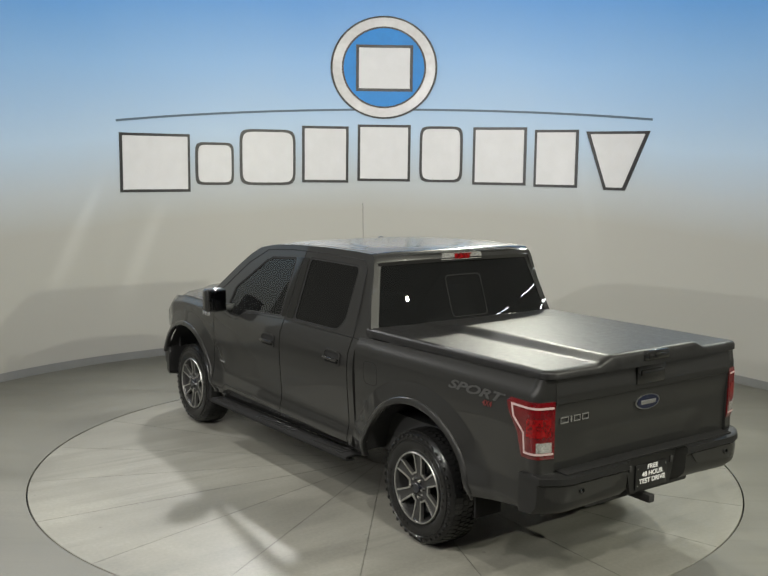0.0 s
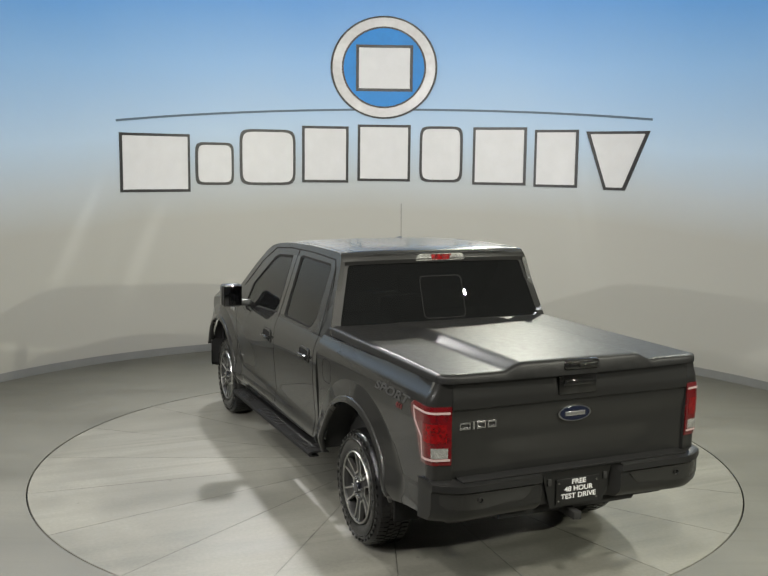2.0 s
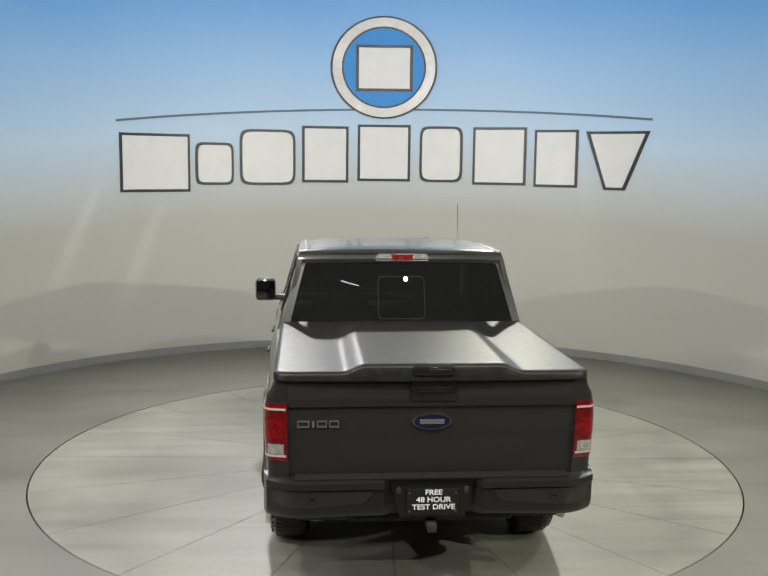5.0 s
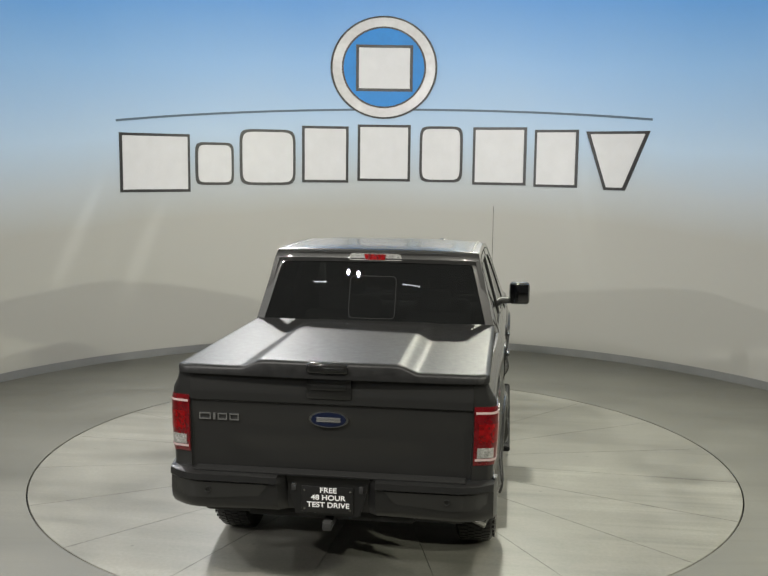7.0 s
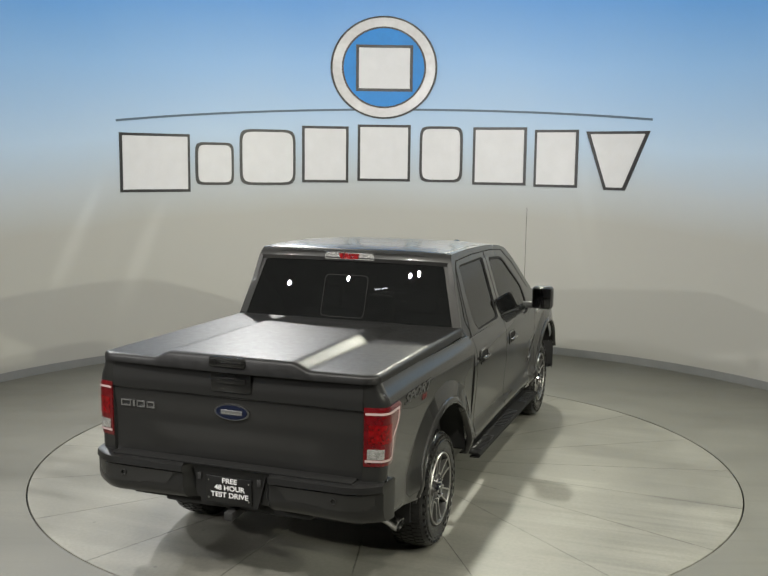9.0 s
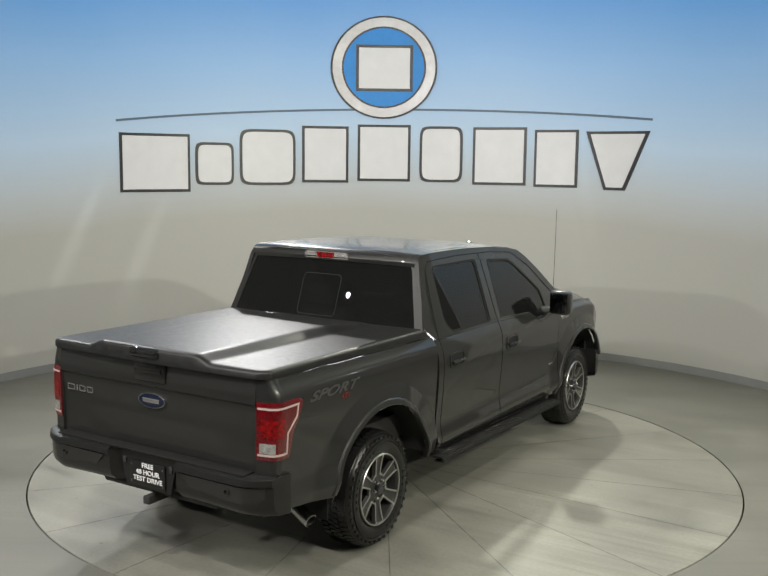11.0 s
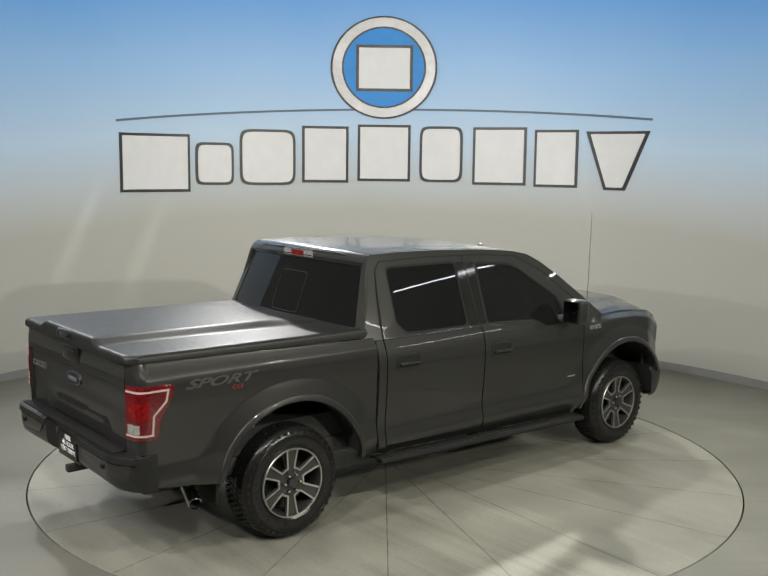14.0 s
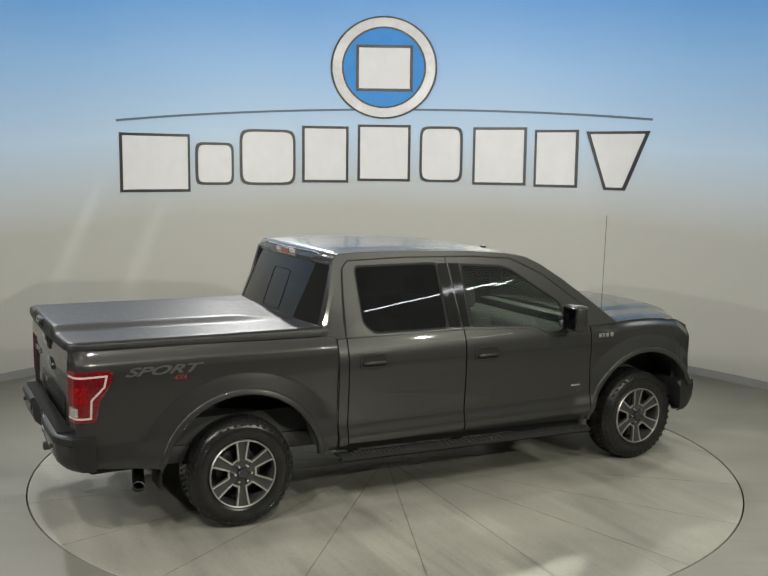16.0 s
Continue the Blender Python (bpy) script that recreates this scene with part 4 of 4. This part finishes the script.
        part("frame_seam", seam_f([(-0.852, 1.315), (-0.845, 1.6), (-0.83, 1.82), (-0.78, 1.875), (-0.3, 1.885), (0.3, 1.872), (0.7, 1.84), (1.0, 1.70), (1.42, 1.40)], 0.009), GAP, upper)
        for nm, loop, mt in (("rear_side_window", win_r, TINT), ("front_side_window", win_f, TINT_FRONT)):
            g = P(nm, holed(loop, [], lambda u, v, d: sx(u, v, 0.010 + d), 0.004), mt, label="dark privacy glass" if mt is TINT else "lightly tinted glass")
            g.visible_shadow = False
            inner = [((u - sum(q[0] for q in loop) / len(loop)) * 0.955 + sum(q[0] for q in loop) / len(loop), (v - sum(q[1] for q in loop) / len(loop)) * 0.94 + sum(q[1] for q in loop) / len(loop)) for u, v in loop]
            part("window_seal", holed(loop, [inner], lambda u, v, d: sx(u, v, 0.003 + d), 0.006), GAP, g, "black rubber seal")
        # black pillar cover between the windows
        part("pillar_cover", holed([(0.002, 1.825), (0.085, 1.825), (0.15, 1.33), (0.042, 1.333)], [], lambda u, v, d: sx(u, v, -0.003 + d), 0.005), GLOSS_BLACK, upper, "gloss black pillar cover")
        part("pillar_cover", holed([(0.097, 1.825), (0.195, 1.82), (0.23, 1.328), (0.165, 1.33)], [], lambda u, v, d: sx(u, v, -0.003 + d), 0.005), GLOSS_BLACK, upper, "gloss black pillar cover")
        # mirror
        bm = box(min(sgn * 1.03, sgn * 1.225), max(sgn * 1.03, sgn * 1.225), 1.08, 1.21, 1.255, 1.47, 0.035, segments=3)
        mir = P("door_mirror", bm, PAINT, label="large body-coloured door mirror")
        part("mirror_glass", box(min(sgn * 1.05, sgn * 1.205), max(sgn * 1.05, sgn * 1.205), 1.074, 1.082, 1.28, 1.445, 0.003), MIRROR, mir, "mirror glass")
        part("mirror_rim", box(min(sgn * 1.04, sgn * 1.215), max(sgn * 1.04, sgn * 1.215), 1.076, 1.10, 1.268, 1.457, 0.01), GLOSS_BLACK, mir)
        part("mirror_arm", box(min(sgn * 0.93, sgn * 1.06), max(sgn * 0.93, sgn * 1.06), 1.12, 1.20, 1.255, 1.315, 0.02), PLASTIC, mir, "black mirror arm")
        # running board
        o, i2 = [], []
        for i in range(25):
            y = -0.93 + 2.33 * i / 24
            zt = 0.442 - (y + 0.93) * 0.022
            o.append([(sgn * x, y, zt + dz) for x, dz in ((0.90, -0.01), (0.955, 0.0), (1.04, 0.0), (1.058, -0.008), (1.062, -0.026), (1.05, -0.04), (0.98, -0.042))])
            i2.append([(sgn * x, y, zt + dz) for x, dz in ((0.90, -0.02), (0.955, -0.014), (1.03, -0.014), (1.04, -0.018), (1.043, -0.024), (1.036, -0.03), (0.98, -0.032))])
        rb = P("running_board", slab(o, i2), GAP, label="black running board with ribbed treads")
        for yc, h in ((-0.62, 0.2), (0.22, 0.28), (1.08, 0.2)):
            for i in range(12):
                y = yc - h + 2 * h * i / 11
                zt = 0.442 - (y + 0.93) * 0.022
                part("tread_rib", box(min(sgn * 0.965, sgn * 1.045), max(sgn * 0.965, sgn * 1.045), y - 0.007, y + 0.007, zt - 0.002, zt + 0.005), PLASTIC, rb)
        for y in (-0.75, 0.2, 1.2):
            part("bracket", box(min(sgn * 0.6, sgn * 0.98), max(sgn * 0.6, sgn * 0.98), y - 0.03, y + 0.03, 0.385 - y * 0.03, 0.415 - y * 0.03, 0.006), UNDER, rb)
        # decal
        yy, zz = -2.24, 1.205
        lean = Matrix.Rotation(-sgn * math.atan((side_x(yy + 0.2, zz, SIDE_BED) - side_x(yy - 0.2, zz, SIDE_BED)) / 0.4), 4, "Z")
        base = Matrix.Translation((sgn * (side_x(yy, zz, SIDE_BED) + 0.004), yy, zz)) @ lean @ (Matrix.Rotation(radians(90), 4, "Z") if sgn > 0 else Matrix.Rotation(radians(-90), 4, "Z")) @ face
        writing("sport_decal", "SPORT", 0.112, DECAL, root, base @ Matrix.Diagonal((1.45, 0.72, 1, 1)), 0.001, 0.45, label="pale grey italic decal word", weight=0.003)
        base2 = Matrix.Translation((sgn * (side_x(yy + sgn * 0.13, zz - 0.058, SIDE_BED) + 0.004), yy + sgn * 0.13, zz - 0.058)) @ base.to_3x3().to_4x4()
        writing("drive_decal", "4X4", 0.05, DECAL_RED, root, base2, 0.001, 0.2, label="small red decal", weight=0.001)

    both(cab_side)

    # --- roof
    bow = lambda u: 0.05 - 0.07 * (u / 0.85) ** 2
    def roof_z(x, y):
        edge = lerp_table([(-0.945, 1.915), (-0.85, 1.93), (-0.6, 1.935), (-0.2, 1.932), (0.3, 1.914), (0.65, 1.885), (0.85, 1.848)], y)
        z = edge + 0.021 * (1 - (abs(x) / 0.785) ** 3)
        z += 0.004 * step(0.66, 0.56, abs(x)) * step(-0.84, -0.72, y) * step(0.75, 0.6, y)
        return z
    xs = [-0.785 + 1.57 * i / 64 for i in range(65)]
    qs = [0, 0.004, 0.01, 0.02, 0.032, 0.045] + [0.045 + 0.955 * j / 44 for j in range(1, 45)]
    o = []
    for x in xs:
        y0 = -0.912 - bow(x)
        row = []
        for q in qs:
            y = y0 + (0.855 - y0) * q
            drop = 0.055 * (1 - math.sqrt(max(0.0, 1 - (1 - min(1.0, (y - y0) / 0.075)) ** 2)))
            row.append((x, y, roof_z(x, y) - drop))
        o.append(row)
    P("roof", slab(o, [[(x * 0.98, y + 0.01, z - 0.03) for x, y, z in row] for row in o]), PAINT)
    # rear of the cab: header, window, lower panel
    back_y = lambda z: -1.107 + (min(z, 1.862) - 1.36) * 0.37 - 0.2 * max(0.0, z - 1.862)
    loop_o = [(-0.92, 1.30), (0.92, 1.30), (0.925, 1.36), (0.80, 1.86), (0.775, 1.888), (0.5, 1.925), (-0.5, 1.925), (-0.775, 1.888), (-0.80, 1.86), (-0.925, 1.36)]
    glass_loop = rounded([(-0.858, 1.385), (0.858, 1.385), (0.735, 1.855), (-0.735, 1.855)], 0.045)
    bk = lambda u, v, d: Vector((u, back_y(v) + d - bow(u) + 0.03, v))
    def fine(loop, h=0.06):
        return densify(loop + [loop[0]], h)[:-1]
    P("cab_back", holed(fine(loop_o), [fine(glass_loop)], bk, 0.03), PAINT)
    rw = P("rear_window", holed(fine(glass_loop), [], lambda u, v, d: bk(u, v, 0.006 + d), 0.004), TINT, label="dark privacy glass rear window with sliding centre")
    rw.visible_shadow = False
    slide = rounded([(-0.19, 1.435), (0.17, 1.435), (0.17, 1.75), (-0.19, 1.75)], 0.04)
    slide_in = rounded([(-0.184, 1.441), (0.164, 1.441), (0.164, 1.744), (-0.184, 1.744)], 0.036)
    part("slider_frame", holed(fine(slide), [fine(slide_in)], lambda u, v, d: bk(u, v, 0.002 + d), 0.003), GAP, rw, "black sliding pane frame")
    # high brake lamp
    hl = P("high_brake_lamp", holed(fine(rounded([(-0.212, 1.866), (0.212, 1.866), (0.192, 1.918), (-0.192, 1.918)], 0.02)), [], lambda u, v, d: bk(u, v, -0.016 + d), 0.03), CLEAR, label="high-mounted lamp with clear ends and red centre")
    part("red_centre", holed(rounded([(-0.072, 1.870), (0.072, 1.870), (0.086, 1.914), (-0.086, 1.914)], 0.006), [], lambda u, v, d: bk(u, v, -0.02 + d), 0.02), RED_BRIGHT, hl, "red brake lens")
    # windscreen, hood and front
    ws = lambda u, v: Vector((u * (0.76 + 0.12 * v), 0.845 + (1.66 - 0.845) * v + 0.10 * (1 - u * u) * v, 1.847 - 0.582 * v + 0.02 * (1 - abs(u) ** 3) * (1 - v)))
    us = [-1 + i / 10 for i in range(21)]
    vs = [j / 8 for j in range(9)]
    g = P("windscreen", slab([[ws(u, v) for v in vs] for u in us], [[ws(u, v) - Vector((0, 0.005, 0.004)) for v in vs] for u in us]), CLEAR_GLASS, label="clear windscreen")
    g.visible_shadow = False
    nose = lambda u: 2.82 - 0.30 * abs(u) ** 2.6               # plan of the front, u across
    def hood_z(u, q):
        z = lerp_table([(0.0, 1.262), (0.12, 1.283), (0.5, 1.288), (0.78, 1.27), (0.93, 1.225), (1.0, 1.17)], q)
        a = abs(u)
        return z + 0.03 * (1 - a ** 2) - 0.02 * step(0.9, 1.0, a) + 0.02 * step(0.68, 0.57, a) * step(0.02, 0.12, q)
    hu = [-1 + i / 20 for i in range(41)]
    hq = [j / 24 for j in range(25)]
    hp = lambda u, q: (u * (0.935 - 0.05 * q ** 3), 1.64 + (nose(u) - 1.64) * q, hood_z(u, q))
    P("hood", slab([[hp(u, q) for q in hq] for u in hu], [[Vector(hp(u, q)) - Vector((0, 0, 0.03)) for q in hq] for u in hu]), PAINT)
    P("cowl", box(-0.86, 0.86, 1.5, 1.72, 1.2, 1.262, 0.01), PLASTIC, label="black cowl below the windscreen")
    fz = [0.64, 0.75, 0.85, 0.95, 1.05, 1.13, 1.18]
    fa = lambda u, z, off: Vector((u * 0.885, nose(u) + off, z))
    P("grille", slab([[fa(u, z, 0.0) for z in fz] for u in hu], [[fa(u, z, -0.05) for z in fz] for u in hu]), PLASTIC, label="dark front grille")
    for k in range(3):
        z = 0.84 + 0.11 * k
        P("grille_bar", slab([[fa(u * 0.66, z, 0.012), fa(u * 0.66, z + 0.045, 0.012)] for u in hu], [[fa(u * 0.66, z, -0.01), fa(u * 0.66, z + 0.045, -0.01)] for u in hu]), PAINT, label="grey grille bar")
    def front_corner(sgn):
        hl2 = [0.72 + 0.29 * i / 12 for i in range(13)]
        h = P("headlamp", slab([[fa(sgn * u, z, 0.012) for z in (0.93, 1.0, 1.08, 1.15)] for u in hl2], [[fa(sgn * u, z, -0.03) for z in (0.93, 1.0, 1.08, 1.15)] for u in hl2]), CLEAR, label="clear headlamp")
        part("headlamp_edge", slab([[fa(sgn * u, 1.15, 0.016), fa(sgn * u, 1.165, 0.014)] for u in hl2], [[fa(sgn * u, 1.15, -0.02), fa(sgn * u, 1.165, -0.02)] for u in hl2]), PLASTIC, h)
    both(front_corner)
    fp = []
    for i in range(41):
        q = -1 + i / 20
        a = abs(q)
        x, y = q * 0.985, 2.90 - 0.26 * a ** 3
        fp.append([(x * 0.97, y - 0.1, 0.69), (x, y, 0.68), (x * 1.0, y + 0.012, 0.62), (x, y, 0.52), (x * 0.98, y - 0.05, 0.44), (x * 0.96, y - 0.2, 0.41)])
    for sgn in (-1, 1):
        ext = [[(sgn * (0.985 + 0.012 * k), 2.64 - 0.06 * k - (0.05 if j in (0, 5) else 0.0), fp[0][j][2]) for j in range(6)] for k in range(1, 4)]
        fp = ext[::-1] + fp if sgn < 0 else fp + ext
    bm = grid(fp)
    bmesh.ops.holes_fill(bm, edges=bm.edges)
    P("front_bumper", bm, BUMPER, label="dark grey front bumper")

    # --- bed cover
    def rim_y(x):
        """Rear edge of the cover in plan, rounded at the corners."""
        a = abs(x)
        y = -2.868 + 0.03 * (a / 0.92) ** 2
        return y if a < 0.83 else y + 0.09 * (1 - math.sqrt(max(0.0, 1 - ((a - 0.83) / 0.094) ** 2)))
    def cov_z(x, y):
        q = (y + 2.87) / (2.87 - 1.125)
        z = 1.424 - 0.016 * q
        z += 0.043 * step(0.53, 0.395, abs(x)) * (1 - 0.85 * step(0.72, 1.0, q))
        z += 0.006 * (1 - (x / 0.93) ** 2)
        return z
    xs = sorted(set([-0.922 + 1.844 * i / 60 for i in range(61)] + [s * v for s in (-1, 1) for v in (0.40, 0.42, 0.44, 0.46, 0.48, 0.5, 0.515, 0.85, 0.87, 0.885, 0.90, 0.91, 0.917)]))
    qs = [0.0, 0.003, 0.007, 0.012, 0.02, 0.03] + [0.03 + 0.97 * j / 30 for j in range(1, 31)]
    o, i2 = [], []
    for x in xs:
        y0 = rim_y(x)
        row, low = [], []
        for q in qs:
            y = y0 + (-1.085 + 0.1 * (x / 0.9) ** 2 - y0) * q
            edge = min(0.9225 - abs(x), (y - y0) * 0.9 + 0.0005)
            roll = 0.028 * (1 - math.sqrt(max(0.0, 1 - (1 - min(1.0, edge / 0.035)) ** 2)))
            row.append((x, y, cov_z(x, y) - roll))
            low.append((x, y, bed_top(y) + 0.003))
        o.append(row)
        i2.append(low)
    cv = P("bed_cover", slab(o, i2), COVER, label="black grained hard bed cover with raised centre")
    P("cover_seal", box(-0.90, 0.90, -2.80, -1.13, 1.36, 1.385, 0.004), PLASTIC)
    part("cover_lock", box(-0.127, 0.118, -2.885, -2.84, 1.402, 1.466, 0.02, segments=3), GLOSS_BLACK, cv, "black lock panel")
    part("lock_barrel", lathe([(0.02, 0.02), (0.0, 0.018), (-0.001, 0.0)], 20, "y", centre=(-0.08, -2.888, 1.434)), GLOSS_BLACK, cv)
    part("lock_handle", box(-0.035, 0.1, -2.896, -2.87, 1.42, 1.448, 0.01, segments=3), GLOSS_BLACK, cv)

    # --- cab base strip behind the rear window and roof ditch lines
    P("window_base_strip", slab([[bk(u * 0.88, 1.386, -0.006), bk(u * 0.88, 1.368, -0.006)] for u in us], [[bk(u * 0.88, 1.386, 0.006), bk(u * 0.88, 1.368, 0.006)] for u in us]), PLASTIC, label="black strip below the rear window")
    for sgn in (-1, 1):
        line = [(sgn * 0.735, -0.86 + 1.68 * i / 30) for i in range(31)]
        P("roof_ditch", slab([[(x - 0.006, y, roof_z(x, y) + 0.0015), (x + 0.006, y, roof_z(x, y) + 0.0015)] for x, y in line], [[(x - 0.006, y, roof_z(x, y) - 0.006), (x + 0.006, y, roof_z(x, y) - 0.006)] for x, y in line]), PLASTIC, label="black roof ditch moulding")
        for z in (0.60, 0.71):
            part("plate_bolt", lathe([(0.006, 0.007), (0.0, 0.006), (-0.001, 0.0)], 10, "y", centre=(sgn * 0.135, -2.8735, z)), STEEL, plate)
    # --- underside, wheels, small things
    P("underbody", box(-0.80, 0.80, -2.7, 2.6, 0.48, 0.62, 0.03), UNDER)
    P("bed_floor", box(-0.8, 0.8, -2.76, -0.95, 0.62, 0.80), UNDER)
    P("frame_rail", box(-0.5, -0.42, -2.3, 2.5, 0.42, 0.55, 0.01), UNDER)
    P("frame_rail", box(0.42, 0.5, -2.3, 2.5, 0.42, 0.55, 0.01), UNDER)
    P("rear_axle", tube([(-0.8, REAR_AXLE, HUB), (0.8, REAR_AXLE, HUB)], 0.05), UNDER)
    P("differential", lathe([(-0.16, 0.02), (-0.1, 0.13), (0.0, 0.16), (0.1, 0.13), (0.16, 0.02)], 20, "y", centre=(0, REAR_AXLE, HUB)), UNDER)
    P("front_axle", tube([(-0.8, FRONT_AXLE, HUB), (0.8, FRONT_AXLE, HUB)], 0.04), UNDER)
    for sgn in (-1, 1):
        P("shock_absorber", tube([(sgn * 0.55, REAR_AXLE + 0.3, 0.75), (sgn * 0.6, REAR_AXLE + 0.12, 0.36)], 0.03), STEEL)
        P("leaf_spring", box(min(sgn * 0.56, sgn * 0.63), max(sgn * 0.56, sgn * 0.63), REAR_AXLE - 0.58, REAR_AXLE + 0.62, 0.46, 0.5, 0.008), UNDER)
        P("mud_flap", box(min(sgn * 0.72, sgn * 0.94), max(sgn * 0.72, sgn * 0.94), -2.255, -2.24, 0.36, 0.62, 0.004), GAP, label="black mud flap")
    for nm, y in (("rear_wheel", REAR_AXLE), ("front_wheel", FRONT_AXLE)):
        for sgn in (-1, 1):
            build_wheel(root, nm, sgn * 0.972, y, sgn)
    ex = lathe([(0.0, 0.041), (-0.004, 0.046), (-0.02, 0.047), (-0.26, 0.043)], 28, "y")
    bm = lathe([(-0.25, 0.035), (-0.02, 0.039), (0.0, 0.041)], 28, "y", bm=ex)
    EXH = Matrix.Translation((0.925, -2.40, 0.40)) @ Matrix.Rotation(radians(78), 4, "Z") @ Matrix.Rotation(radians(20), 4, "X") @ Matrix.Rotation(radians(180), 4, "Z")
    bmesh.ops.transform(bm, matrix=EXH, verts=bm.verts)
    tip = P("exhaust_tip", bm, STEEL, label="bright steel exhaust tip")
    soot = lathe([(-0.1, 0.0), (-0.1, 0.0355), (-0.012, 0.0385)], 24, "y")
    bmesh.ops.transform(soot, matrix=EXH, verts=soot.verts)
    part("soot_lining", soot, UNDER, tip)
    P("exhaust_pipe", tube([(0.70, -2.36, 0.48), (0.62, -2.25, 0.5), (0.58, -1.9, 0.52)], 0.032), UNDER)
    P("roof_antenna", lathe([(0.0, 0.035), (0.012, 0.03), (0.02, 0.012), (0.021, 0.0)], 16, "z", centre=(0.395, 0.70, roof_z(0.395, 0.70) - 0.002)), GLOSS_BLACK, label="small dark roof antenna")
    P("mast_antenna", tube([(0.845, 1.648, 1.25), (0.845, 1.65, 1.40), (0.845, 1.67, 2.18)], 0.0022, 6), GLOSS_BLACK, label="thin black whip antenna")
    P("antenna_base", lathe([(0.0, 0.02), (0.02, 0.016), (0.05, 0.007)], 14, "z", centre=(0.845, 1.648, 1.245)), GLOSS_BLACK)
    # fuel door on the driver's side
    fl = rounded([(-1.23, 1.02), (-1.06, 1.02), (-1.06, 1.19), (-1.23, 1.19)], 0.05)
    P("fuel_door", holed(fl, [[(u * 0.95 - 0.057, v * 0.95 + 0.055) for u, v in fl]], lambda u, v, d: Vector((-(side_x(u, v, SIDE_BED) + 0.001 - d), u, v)), 0.002), GAP)
    # seats
    for x in (-0.42, 0.42):
        for y in (0.55, -0.35):
            s = P("seat", box(x - 0.26, x + 0.26, y - 0.1, y + 0.1, 0.75, 1.38, 0.07, segments=3), CLOTH, label="dark cloth seat")
            part("headrest", box(x - 0.13, x + 0.13, y - 0.11, y + 0.0, 1.40, 1.58, 0.04, segments=3), CLOTH, s)
    P("dashboard", box(-0.85, 0.85, 1.05, 1.45, 0.85, 1.22, 0.06, segments=3), CLOTH, label="dark dashboard")
    sw = bmesh.new()
    pts = [(-0.4 + 0.19 * math.cos(2 * math.pi * k / 28), 0.95 + 0.06 * math.sin(2 * math.pi * k / 28), 1.2 + 0.18 * math.sin(2 * math.pi * k / 28)) for k in range(29)]
    P("steering_wheel", tube(pts, 0.014, 8, sw), CLOTH, label="dark steering wheel")
    return root


TRUCK = build_truck()


def motions():
    table, truck = [], []
    for k in range(33):
        t = k * 0.5
        m = pose(CX, CY, 0, 0, 0, turn_at(t))
        table.append((t, m))
        truck.append((t, m @ pose(0.0281, 0, 0.0)))
    walk(TURNTABLE, table)
    walk(TRUCK, truck)


motions()
